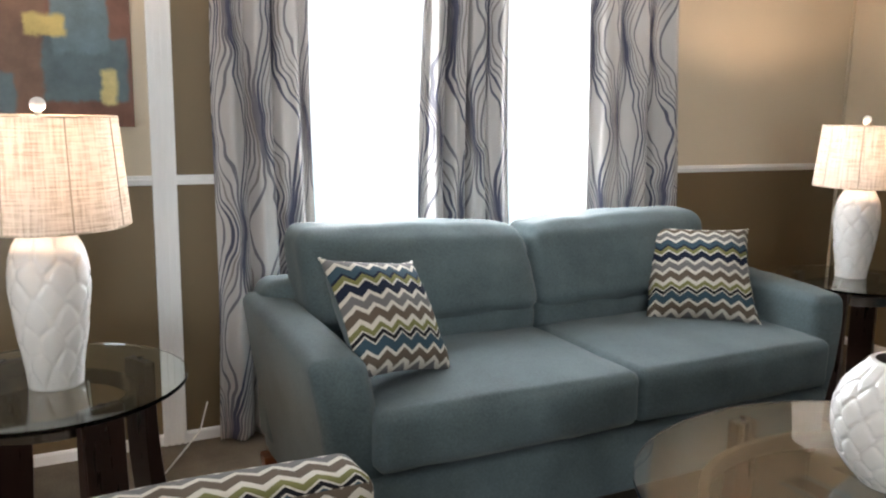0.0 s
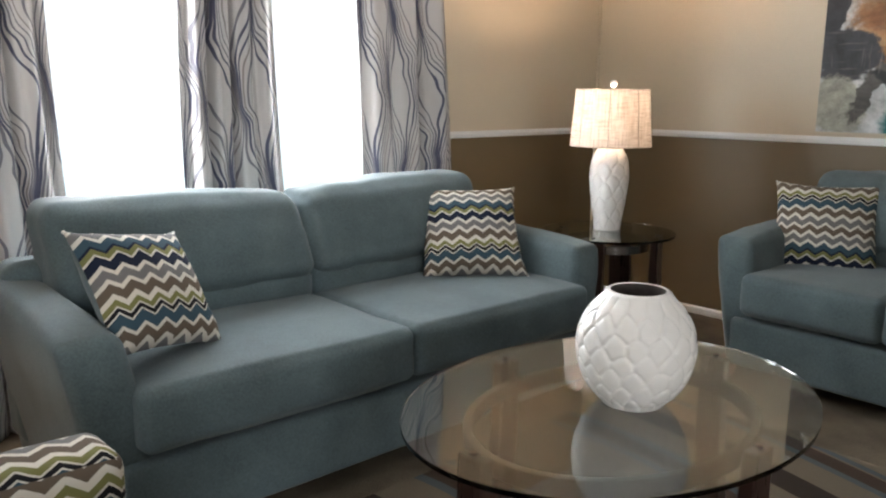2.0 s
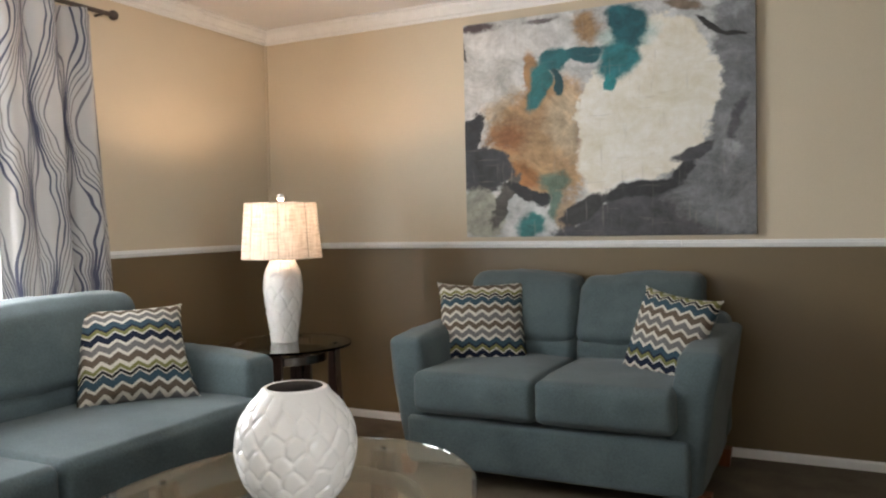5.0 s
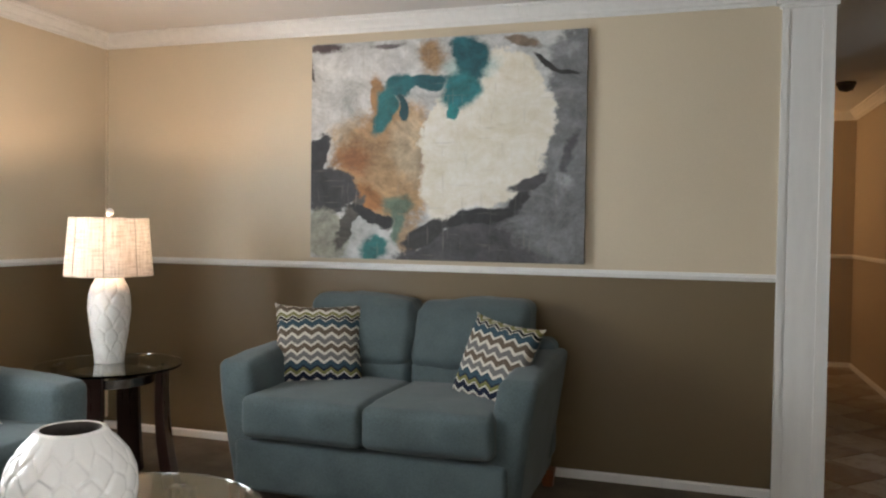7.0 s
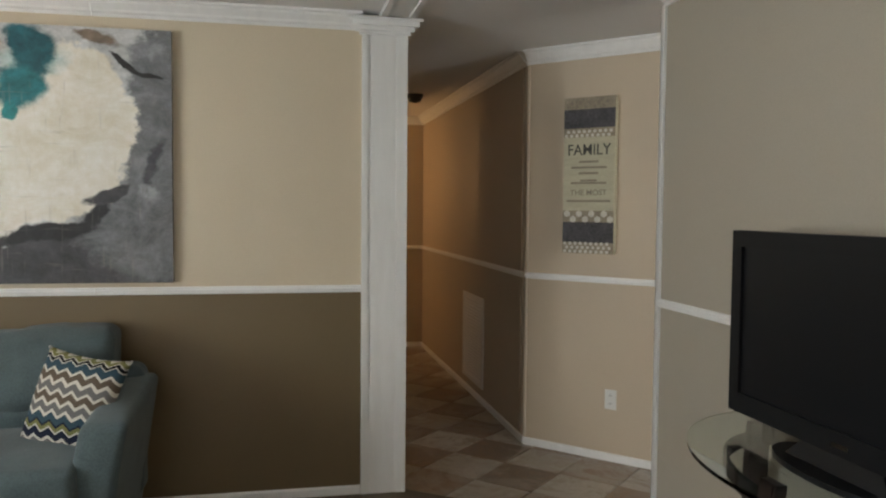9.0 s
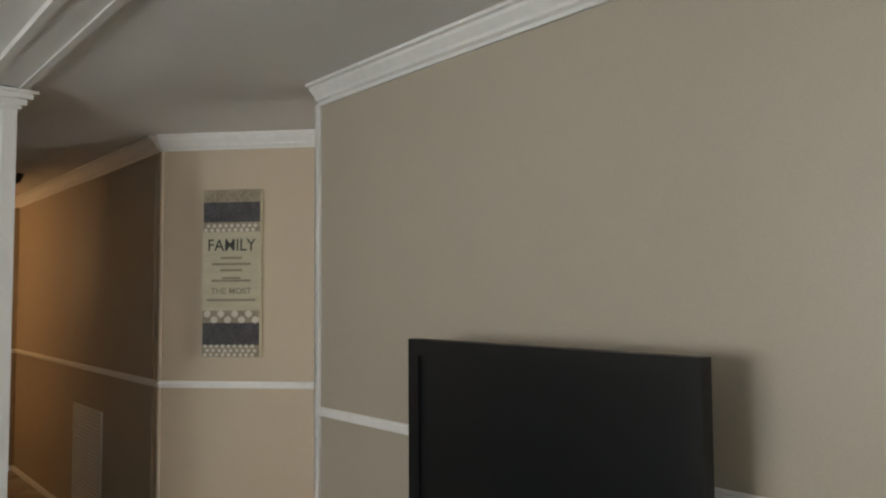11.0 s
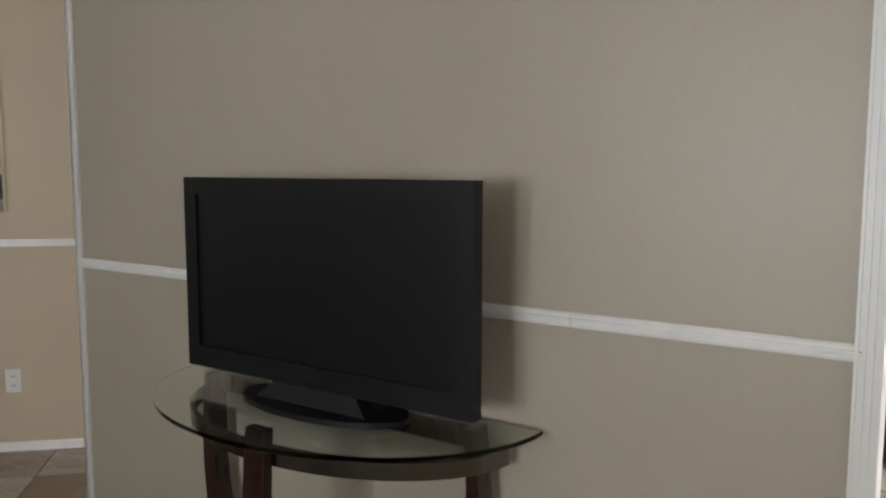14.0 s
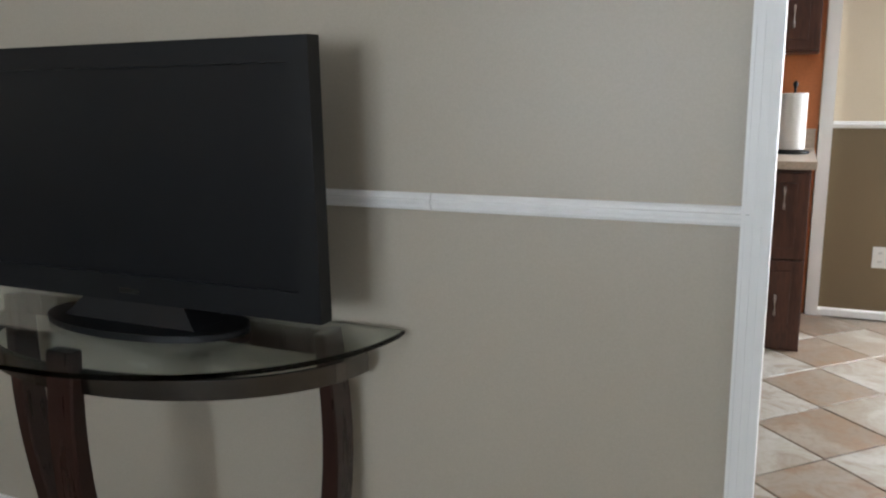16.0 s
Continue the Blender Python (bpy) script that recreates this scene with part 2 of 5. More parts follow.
def painted(name, base, blobs, rough=0.6):
    """A painted canvas: ragged stains (x, y, half width, half height, turn, ragged, soft, colour) one over the other; 0 to 1 across."""
    m, t, b = nodes_of(name)
    n = Nt(t)
    uv = n.coord("UV")
    ux, uy, _ = n.xyz(uv)

    def drift(axis, seed):
        a = n.math("SUBTRACT", n.noise(3.4, n.scaled(uv, (1, 1, 1), (seed, 0, 0)), 2, 0.5), 0.5)
        c = n.math("SUBTRACT", n.noise(14.0, n.scaled(uv, (1, 1, 1), (0, seed, 0)), 6, 0.62), 0.5)
        return n.math("ADD", axis, n.math("MULTIPLY_ADD", a, 0.13, n.math("MULTIPLY", c, 0.055)))

    cmb = t.nodes.new("ShaderNodeCombineXYZ")
    n.put(cmb.inputs[0], drift(ux, 3.0)), n.put(cmb.inputs[1], drift(uy, 8.0))
    bent = cmb.outputs[0]
    n2 = n.math("SUBTRACT", n.noise(30.0, uv, 6, 0.7), 0.5)
    blot = n.noise(6.0, n.scaled(uv, (1, 1, 1), (3, 1, 0)), 10, 0.72, 0.9)
    speck = n.noise(24.0, n.scaled(uv, (1.3, 1, 1), (1, 5, 0)), 6, 0.75)
    tone = n.math("ADD", n.math("MULTIPLY", blot, 0.65), n.math("MULTIPLY", speck, 0.35))

    col = n.mix(0.0, base, base)
    for cx, cy, rx, ry, turn, ragged, soft, color in blobs:
        v = n.scaled(bent, (1, 1, 1), (-cx, -cy, 0))
        v = n.scaled(n.scaled(v, (1, 1, 1), (0, 0, 0), (0, 0, radians(-turn))), (1 / rx, 1 / ry, 1))
        d = t.nodes.new("ShaderNodeVectorMath")
        d.operation = "LENGTH"
        n.put(d.inputs[0], v)
        d = n.math("MULTIPLY_ADD", n2, ragged, d.outputs["Value"])
        col = n.mix(n.math("SUBTRACT", 1.0, n.step(d, 1.0 - soft, 1.0)), col, color)
    shade = n.ramp(tone, ((0.36, (0.20, 0.20, 0.20)), (0.50, (0.5, 0.5, 0.5)), (0.63, (0.80, 0.80, 0.80))))
    col = n.mix(0.85, col, shade, "OVERLAY")
    # faint trowel marks across and down
    scr = n.noise(1.0, n.scaled(uv, (70, 5, 1)), 3)
    scr2 = n.noise(1.0, n.scaled(uv, (5, 60, 1)), 3)
    mark = n.math("MULTIPLY", n.step(n.math("MAXIMUM", scr, scr2), 0.60, 0.74), 0.28)
    col = n.mix(mark, col, (0.36, 0.33, 0.29))
    n.put(b.inputs["Base Color"], col)
    b.inputs["Roughness"].default_value = rough
    n.bump(n.noise(1.0, n.scaled(uv, (380, 300, 1)), 2), 0.25, 0.001, b)
    return m


def blocks(name, base, rects):
    """A painted canvas of brushed rectangles: x0, x1, y0, y1, colour."""
    m, t, b = nodes_of(name)
    n = Nt(t)
    uv = n.coord("UV")
    w = n.math("SUBTRACT", n.noise(14.0, uv, 5, 0.6), 0.5)
    blot = n.noise(7.0, uv, 7, 0.7)
    col = n.ramp(blot, ((0.3, tuple(c * 0.6 for c in base)), (0.65, base)))
    x, y, _ = n.xyz(uv)
    x, y = n.math("MULTIPLY_ADD", w, 0.05, x), n.math("MULTIPLY_ADD", w, 0.05, y)
    for x0, x1, y0, y1, color in rects:
        f = n.math("MULTIPLY", n.step(x, x0 - 0.012, x0 + 0.012), n.math("SUBTRACT", 1.0, n.step(x, x1 - 0.012, x1 + 0.012)))
        f = n.math("MULTIPLY", f, n.math("MULTIPLY", n.step(y, y0 - 0.012, y0 + 0.012), n.math("SUBTRACT", 1.0, n.step(y, y1 - 0.012, y1 + 0.012))))
        col = n.mix(f, col, n.ramp(blot, ((0.3, tuple(c * 0.6 for c in color)), (0.65, color))))
    n.put(b.inputs["Base Color"], col)
    b.inputs["Roughness"].default_value = 0.55
    n.bump(w, 0.3, 0.002, b)
    return m


def rug_cloth():
    """A rug of sweeping brown, cream and blue-grey swirls."""
    m, t, b = nodes_of("swirl_rug_pile")
    n = Nt(t)
    p = n.coord()
    wav = t.nodes.new("ShaderNodeTexWave")
    wav.wave_type, wav.rings_direction = "RINGS", "Z"
    n.put(wav.inputs["Vector"], n.scaled(p, (1, 1, 0), (0.55, -0.35, 0)))
    n.put(wav.inputs["Scale"], 0.21), n.put(wav.inputs["Distortion"], 6.0), n.put(wav.inputs["Detail"], 0.0), n.put(wav.inputs["Detail Scale"], 1.1)
    f = wav.outputs["Fac"]
    brown, cream, blue, dark = (0.060, 0.039, 0.029), (0.165, 0.135, 0.098), (0.085, 0.108, 0.118), (0.028, 0.020, 0.017)
    col = n.ramp(f, ((0.0, cream), (0.34, blue), (0.42, cream), (0.45, brown), (0.66, blue), (0.74, cream), (0.97, dark)), "CONSTANT")
    fuzz = n.noise(220, p, 3)
    n.put(b.inputs["Base Color"], n.mix(n.math("MULTIPLY", fuzz, 0.4), col, (0.09, 0.075, 0.06)))
    b.inputs["Roughness"].default_value, b.inputs["Specular IOR Level"].default_value = 0.95, 0.1
    n.bump(fuzz, 0.7, 0.006, b)
    return m


def tile_stone(name, low, mid, high, stain):
    """Slate-look tile; each piece takes its own tone."""
    m, t, b = nodes_of(name)
    n = Nt(t)
    info = t.nodes.new("ShaderNodeObjectInfo")
    p = t.nodes.new("ShaderNodeNewGeometry").outputs["Position"]
    tone = n.ramp(info.outputs["Random"], ((0.0, low), (0.5, mid), (1.0, high)))
    veins = n.noise(5.0, p, 9, 0.72, 1.6)
    cloud = n.noise(2.6, n.scaled(p, (1, 1, 1), (4, 7, 0)), 6, 0.65, 0.8)
    fine = n.noise(40.0, p, 5, 0.6)
    col = n.mix(n.step(veins, 0.44, 0.64), tone, stain)
    col = n.mix(n.math("MULTIPLY", n.step(cloud, 0.50, 0.62), 0.65), col, high)
    col = n.mix(n.math("MULTIPLY", n.step(fine, 0.5, 0.7), 0.3), col, low)
    n.put(b.inputs["Base Color"], col)
    n.put(b.inputs["Roughness"], n.math("MULTIPLY_ADD", fine, 0.25, 0.24))
    n.bump(veins, 0.25, 0.003, b)
    return m


RUG = rug_cloth()
TILE_PALE = tile_stone("pale_slate_look_tile", (0.27, 0.225, 0.175), (0.37, 0.335, 0.285), (0.44, 0.415, 0.375), (0.26, 0.205, 0.15))
TILE_BROWN = tile_stone("brown_slate_look_tile", (0.16, 0.115, 0.082), (0.225, 0.17, 0.125), (0.33, 0.285, 0.235), (0.23, 0.145, 0.09))
GROUT = surface("grout", (0.27, 0.225, 0.18), 0.9, 0.1, 90, 6, 0.2, 0.001)

# the view past the windows: overexposed lawn, hedge and sky
m, t, b = nodes_of("bright_outdoors")
n = Nt(t)
_, _, oz = n.xyz(n.coord())
oz = n.math("ADD", oz, n.math("MULTIPLY", n.noise(1.3, None, 5), 0.5))
em = t.nodes.new("ShaderNodeEmission")
n.put(em.inputs[0], n.ramp(n.math("MULTIPLY_ADD", oz, 0.25, 0.3), ((0.25, (0.9, 0.96, 0.93)), (0.45, (0.80, 0.92, 0.94)), (0.6, (0.97, 0.99, 1.0)))))
em.inputs[1].default_value = 1.4
t.links.new(em.outputs[0], t.nodes["Material Output"].inputs[0])
OUTDOORS = m


# ---- mesh helpers ----
def box(bm, x0, x1, y0, y1, z0, z1, mat=0, bevel=0.0):
    r = bmesh.ops.create_cube(bm, size=1.0, matrix=Matrix.Translation(((x0 + x1) / 2, (y0 + y1) / 2, (z0 + z1) / 2)) @ Matrix.Diagonal((abs(x1 - x0), abs(y1 - y0), abs(z1 - z0), 1)))
    faces = {f for v in r["verts"] for f in v.link_faces}
    for f in faces:
        f.material_index = mat
    if bevel:
        edges = {e for v in r["verts"] for e in v.link_edges}
        bmesh.ops.bevel(bm, geom=list(edges), offset=bevel, segments=2, profile=0.6, affect="EDGES")


def mesh_of(name, bm, materials, smooth=False):
    me = bpy.data.meshes.new(name)
    if smooth:
        for f in bm.faces:
            f.smooth = True
    bm.to_mesh(me)
    bm.free()
    for mt in materials if isinstance(materials, (list, tuple)) else [materials]:
        me.materials.append(mt)
    return me


def part(name, bm, material, parent=None, label="", smooth=False, m=None):
    ob = new(name, mesh_of(name, bm, material, smooth))
    if m is not None:
        ob.matrix_basis = m
    if parent is not None:
        ob.parent = parent
    return tagged(ob, label)


def boxes(name, rows, material, parent=None, label="", bevel=0.0):
    bm = bmesh.new()
    for r in rows:
        box(bm, *r[:6], mat=r[6] if len(r) > 6 else 0, bevel=bevel)
    return part(name, bm, material, parent, label)


def structure(ob, label, category):
    return tagged(ob, label, category, kind="structure")


def thing(name, m, label, category, group=""):
    ob = new(name)
    ob.empty_display_size = 0.1
    ob.matrix_basis = m
    return tagged(ob, label, category, group)


def soft_box(w, d, h, r=0.05, cuts=9, puff=(0, 0, 0), rough=0.004, seed=0, uv=False, shape=None, pattern=0.92):
    """A cushion centred on the origin: rounded edges, faces puffed outwards, faint wrinkles. shape: a last move of each point."""
    bm = bmesh.new()
    bmesh.ops.create_cube(bm, size=2.0)
    bmesh.ops.subdivide_edges(bm, edges=bm.edges[:], cuts=cuts, use_grid_fill=True)
    half = Vector((w / 2, d / 2, h / 2))
    r = min(r, *half)
    cells, m = cuts + 1, 3 if cuts >= 9 else 2

    def place(t, i):
        """Moves the grid lines so that the outermost few bend round the edge."""
        k = round((1 - abs(t)) * cells / 2, 4)
        if k <= m:
            return math.copysign(half[i] - r + r * math.tan(math.pi / 4 * (m - k) / m), t) / half[i]
        return t / (1 - 2 * m / cells) * (half[i] - r) / half[i]

    lay = bm.loops.layers.uv.new() if uv else None
    for f in bm.faces if uv else ():
        ax = max(range(3), key=lambda i: abs(f.normal[i]))
        for l in f.loops:
            x, y, z = (place(l.vert.co[i], i) * half[i] * pattern for i in range(3))
            l[lay].uv = ((x, z) if ax == 1 else (y, z) if ax == 0 else (x, h / 2 * pattern + y))
    for v in bm.verts:
        q = Vector([place(v.co[i], i) for i in range(3)])
        p = Vector([q[i] * half[i] for i in range(3)])
        core = Vector([max(-half[i] + r, min(half[i] - r, p[i])) for i in range(3)])
        off = p - core
        if off.length > 1e-6:
            p = core + off.normalized() * r
        for i in range(3):
            a, c = q[(i + 1) % 3], q[(i + 2) % 3]
            if puff[i] and abs(q[i]) > 0.2:
                p[i] += puff[i] * (1 - a * a) * (1 - c * c) * (1 if q[i] > 0 else -1)
        k = noise.noise(p * 7 + Vector((seed * 3.1, seed, 0))) + 0.5 * noise.noise(p * 19 + Vector((seed, 0, 4)))
        p += q.normalized() * rough * k
        v.co = shape(p, q) if shape else p
    return bm


def lathe(profile, seg=48, uv=False, cap=True):
    """A turned body from (radius, height) pairs."""
    bm = bmesh.new()
    rings = [[bm.verts.new((r * math.cos(2 * math.pi * i / seg), r * math.sin(2 * math.pi * i / seg), z)) for i in range(seg)] for r, z in profile]
    lay = bm.loops.layers.uv.new() if uv else None
    for k, (a, b2) in enumerate(zip(rings, rings[1:])):
        for i in range(seg):
            f = bm.faces.new((a[i], a[(i + 1) % seg], b2[(i + 1) % seg], b2[i]))
            if uv:
                for l, (uu, vv) in zip(f.loops, ((i, k), (i + 1, k), (i + 1, k + 1), (i, k + 1))):
                    l[lay].uv = (uu / seg, profile[vv][1])
    if cap:
        bm.faces.new(list(reversed(rings[0])))
        bm.faces.new(rings[-1])
    return bm


def tube(points, radius, seg=8):
    """A round bar along points."""
    bm = bmesh.new()
    pts = [Vector(p) for p in points]
    rings = []
    for i, p in enumerate(pts):
        d = (pts[min(i + 1, len(pts) - 1)] - pts[max(i - 1, 0)]).normalized()
        q = d.to_track_quat("Z", "Y")
        rings.append([bm.verts.new(p + q @ Vector((radius * math.cos(2 * math.pi * k / seg), radius * math.sin(2 * math.pi * k / seg), 0))) for k in range(seg)])
    for a, b2 in zip(rings, rings[1:]):
        for k in range(seg):
            bm.faces.new((a[k], a[(k + 1) % seg], b2[(k + 1) % seg], b2[k]))
    bm.faces.new(list(reversed(rings[0])))
    bm.faces.new(rings[-1])
    return bm


def prism(outline, z0, z1, bevel=0.0, seg=2):
    """A plate of that outline."""
    bm = bmesh.new()
    low = [bm.verts.new((x, y, z0)) for x, y in outline]
    top = [bm.verts.new((x, y, z1)) for x, y in outline]
    k = len(outline)
    bm.faces.new(list(reversed(low)))
    bm.faces.new(top)
    for i in range(k):
        bm.faces.new((low[i], low[(i + 1) % k], top[(i + 1) % k], top[i]))
    if bevel:
        rim = [e for e in bm.edges if abs(e.verts[0].co.z - e.verts[1].co.z) < 1e-6]
        bmesh.ops.bevel(bm, geom=rim, offset=bevel, segments=seg, profile=0.5, affect="EDGES")
    return bm


def oval(a, b2, k=72, start=0.0, end=2 * math.pi, closed=True):
    n2 = k if closed else k - 1
    return [(a * math.cos(start + (end - start) * i / n2), b2 * math.sin(start + (end - start) * i / n2)) for i in range(k)]


def band(outline_out, outline_in, z0, z1, closed=True):
    """An upright ring between two outlines."""
    bm = bmesh.new()
    rows = [[bm.verts.new((x, y, z)) for x, y in o] for o, z in ((outline_out, z0), (outline_out, z1), (outline_in, z1), (outline_in, z0))]
    k = len(outline_out)
    for a, b2 in zip(rows, rows[1:] + rows[:1]):
        for i in range(k if closed else k - 1):
            bm.faces.new((a[i], a[(i + 1) % k], b2[(i + 1) % k], b2[i]))
    if not closed:
        bm.faces.new([r[0] for r in rows])
        bm.faces.new([r[-1] for r in reversed(rows)])
    bmesh.ops.recalc_face_normals(bm, faces=bm.faces[:])
    return bm


def moulding(name, start, end, inward, z, profile, label, category, material=None):
    """A trim strip from start to end on a wall; profile: (out from the wall, up) pairs."""
    a, b2, w = Vector((*start, z)), Vector((*end, z)), Vector((*inward, 0)).normalized()
    bm = bmesh.new()
    rows = [[bm.verts.new(p + w * o + Vector((0, 0, u))) for o, u in profile] for p in (a, b2)]
    k = len(profile)
    for i in range(k):
        bm.faces.new((rows[0][i], rows[0][(i + 1) % k], rows[1][(i + 1) % k], rows[1][i]))
    bm.faces.new(list(reversed(rows[0])))
    bm.faces.new(rows[1])
    bmesh.ops.recalc_face_normals(bm, faces=bm.faces[:])
    return structure(part(name, bm, material or TRIM), label, category)


CROWN = tuple((o, u * 0.94) for o, u in ((0.002, 0), (0.012, 0), (0.016, 0.012), (0.03, 0.02), (0.034, 0.032), (0.058, 0.058), (0.062, 0.07), (0.078, 0.074), (0.078, 0.086), (0.002, 0.086)))
CHAIR_RAIL = tuple((o, u * 0.66) for o, u in ((0.002, -0.028), (0.009, -0.028), (0.012, -0.018), (0.012, -0.008), (0.018, -0.004), (0.018, 0.006), (0.013, 0.01), (0.013, 0.02), (0.008, 0.028), (0.002, 0.028)))
BASE = ((0.002, 0), (0.012, 0), (0.012, 0.036), (0.007, 0.044), (0.002, 0.046))


def wall_trims(start, end, inward, rail=True):
    moulding("trim_crown", start, end, inward, CEIL - 0.082, CROWN, "white stepped crown moulding under the ceiling", "crown moulding")
    moulding("baseboard", start, end, inward, 0, BASE, "low white baseboard along the wall", "baseboard")
    if rail:
        moulding("trim_chair_rail", start, end, inward, RAIL, CHAIR_RAIL, "white fluted chair rail on the wall", "chair rail")


# ---- the shell ----
TH = 0.12
K_SOUTH, HALL_S, FAM, HALL_END, TV_E, TV_W, COL_S = -5.86, -2.52, 5.66, 9.2, 4.22, 1.458, -1.66
W1, W2, WZ0, WZ1 = (1.53, 2.37), (2.56, 3.40), 0.56, 1.965
rows = []
for x0, x1, up in ((WEST - TH, 1.17, 0), (1.17, W1[0], 1), (W1[1], W2[0], 0), (W2[1], EAST + TH, 0)):
    rows += [(x0, x1, NORTH, NORTH + TH, 0, RAIL, 1), (x0, x1, NORTH, NORTH + TH, RAIL, CEIL, up)]
for x0, x1 in (W1, W2):
    rows += [(x0, x1, NORTH, NORTH + TH, 0, WZ0, 1), (x0, x1, NORTH, NORTH + TH, WZ1, CEIL, 0)]
structure(boxes("wall_north", rows, [BEIGE, BROWN]), "window wall, beige above and brown below the chair rail", "wall")
structure(boxes("wall_east", [(EAST, EAST + TH, COL_S + 0.01, NORTH, 0, RAIL, 1), (EAST, EAST + TH, COL_S + 0.01, NORTH, RAIL, CEIL, 0)], [BEIGE, BROWN]),
          "painted wall, beige above and brown below the chair rail", "wall")
structure(boxes("wall_tv", [(TV_W, TV_E, SOUTH - TH, SOUTH, 0, CEIL)], [GREIGE]), "plain beige partition wall behind the television", "wall")
FAM_D = Vector((-0.728, -0.686))
FAM_N = Vector((-0.686, 0.728))
FAM_B = Vector((FAM, HALL_S)) + FAM_D * 1.35


def on_sign_wall(along, out, z, turn=0):
    """A pose on the slanting wall: local -y looks into the room."""
    p = Vector((FAM, HALL_S)) + FAM_D * along + FAM_N * out
    return pose(p.x, p.y, z, 0, 0, math.degrees(math.atan2(FAM_D.y, FAM_D.x)))


structure(part("wall_sign", prism([(FAM, HALL_S), tuple(FAM_B), tuple(FAM_B - FAM_N * TH), (FAM + TH, HALL_S - TH * 0.1)], 0, CEIL), [HALF_SHADED_BEIGE]), "short beige wall carrying the family sign", "wall")
structure(boxes("wall_hall_south", [(FAM + TH * 0.9, HALL_END, HALL_S - TH, HALL_S, 0, CEIL)], [SHADED_BEIGE]), "beige wall along the hallway", "wall")
structure(boxes("wall_hall_north", [(EAST + TH, 8.2, COL_S + 0.02, COL_S + TH, 0, CEIL), (8.2 - TH, 8.2, COL_S + TH, -0.6, 0, CEIL), (8.2 - TH, HALL_END, -0.6, -0.6 + TH, 0, CEIL)], [SHADED_BEIGE]), "beige wall along the hallway", "wall")
structure(boxes("wall_hall_end", [(HALL_END, HALL_END + TH, HALL_S - TH, -0.6 + TH, 0, CEIL)], [SHADED_BEIGE]), "beige end wall of the hallway in warm light", "wall")
structure(boxes("wall_kitchen_south", [(0.4, 1.305, K_SOUTH - TH, K_SOUTH, 0, RAIL, 1), (0.4, 1.305, K_SOUTH - TH, K_SOUTH, RAIL, CEIL, 0),
                                       (WEST - TH, -1.2, K_SOUTH - TH, K_SOUTH, 0, RAIL, 1), (WEST - TH, -1.2, K_SOUTH - TH, K_SOUTH, RAIL, CEIL, 0), (-1.2, 0.4, K_SOUTH - TH, K_SOUTH, 2.05, CEIL, 0),
                                       (1.305, FAM + 2 * TH, K_SOUTH - TH, K_SOUTH, 0, CEIL, 2)], [BEIGE, BROWN, ORANGE]), "kitchen wall, beige over brown, orange behind the worktop", "wall")
structure(boxes("wall_kitchen_east", [(FAM + TH, FAM + 2 * TH, K_SOUTH, HALL_S - TH, 0, CEIL)], [BEIGE]), "beige wall closing the kitchen", "wall")
# closing wall out of view; the opening in it is added for the fill
west = []
for y0, y1, z0, z1 in ((-3.4, -0.4, 0, CEIL), (1.0, NORTH, 0, CEIL), (-0.4, 1.0, 0, 0.75), (-0.4, 1.0, 1.95, CEIL), (K_SOUTH, -3.4, 0, CEIL)):
    west.append((WEST - TH, WEST, y0, y1, z0, z1))
structure(boxes("wall_west", west, [BEIGE]), "unseen beige closing wall with an added opening for fill light", "wall")
bm = bmesh.new()
box(bm, WEST - TH, HALL_END + TH, K_SOUTH - TH, NORTH + TH, CEIL, CEIL + 0.08)
structure(part("ceiling", bm, CEILING), "flat off-white textured ceiling", "ceiling")
structure(boxes("trim_ceiling_beam", [(WEST, EAST + 0.02, -1.67, -1.53, CEIL - 0.018, CEIL - 0.001), (WEST, EAST + 0.02, -1.685, -1.655, CEIL - 0.026, CEIL - 0.002), (WEST, EAST + 0.02, -1.545, -1.515, CEIL - 0.026, CEIL - 0.002)], CEILING),
          "flat boxed strip across the ceiling", "ceiling strip")
structure(boxes("floor", [(WEST - TH, HALL_END + TH, K_SOUTH - TH, NORTH + TH, -0.1, -0.012)], GROUT), "floor under carpet and tile", "floor")
bm = prism([(WEST, SOUTH - 0.06), (TV_E, SOUTH - 0.06), (TV_E + 0.02, SOUTH - 0.02), (EAST + 0.02, COL_S), (EAST + 0.02, NORTH), (WEST, NORTH)], -0.0119, 0.0)
structure(part("floor_carpet", bm, CARPET), "short beige-brown carpet, slightly mottled", "carpet")

wall_trims((WEST, NORTH), (1.13, NORTH), (0, -1))
wall_trims((1.214, NORTH), (1.40, NORTH), (0, -1))
wall_trims((3.55, NORTH), (EAST, NORTH), (0, -1))
moulding("trim_crown", (1.40, NORTH), (3.55, NORTH), (0, -1), CEIL - 0.082, CROWN, "white stepped crown moulding under the ceiling", "crown moulding")
moulding("baseboard", (1.40, NORTH), (3.55, NORTH), (0, -1), 0, BASE, "low white baseboard along the wall", "baseboard")
wall_trims((EAST, NORTH), (EAST, -0.18), (-1, 0))
wall_trims((EAST, -0.183), (EAST, -1.43), (-1, 0))
wall_trims((TV_E - 0.02, SOUTH), (2.128, SOUTH), (0, 1))
wall_trims((2.125, SOUTH), (TV_W + 0.03, SOUTH), (0, 1))
wall_trims((FAM, HALL_S), tuple(FAM_B), tuple(FAM_N))
wall_trims((HALL_END, HALL_S), (FAM, HALL_S), (0, 1))
wall_trims((HALL_END, -0.6), (HALL_END, HALL_S), (-1, 0))
wall_trims((0.42, K_SOUTH), (1.24, K_SOUTH), (0, 1))


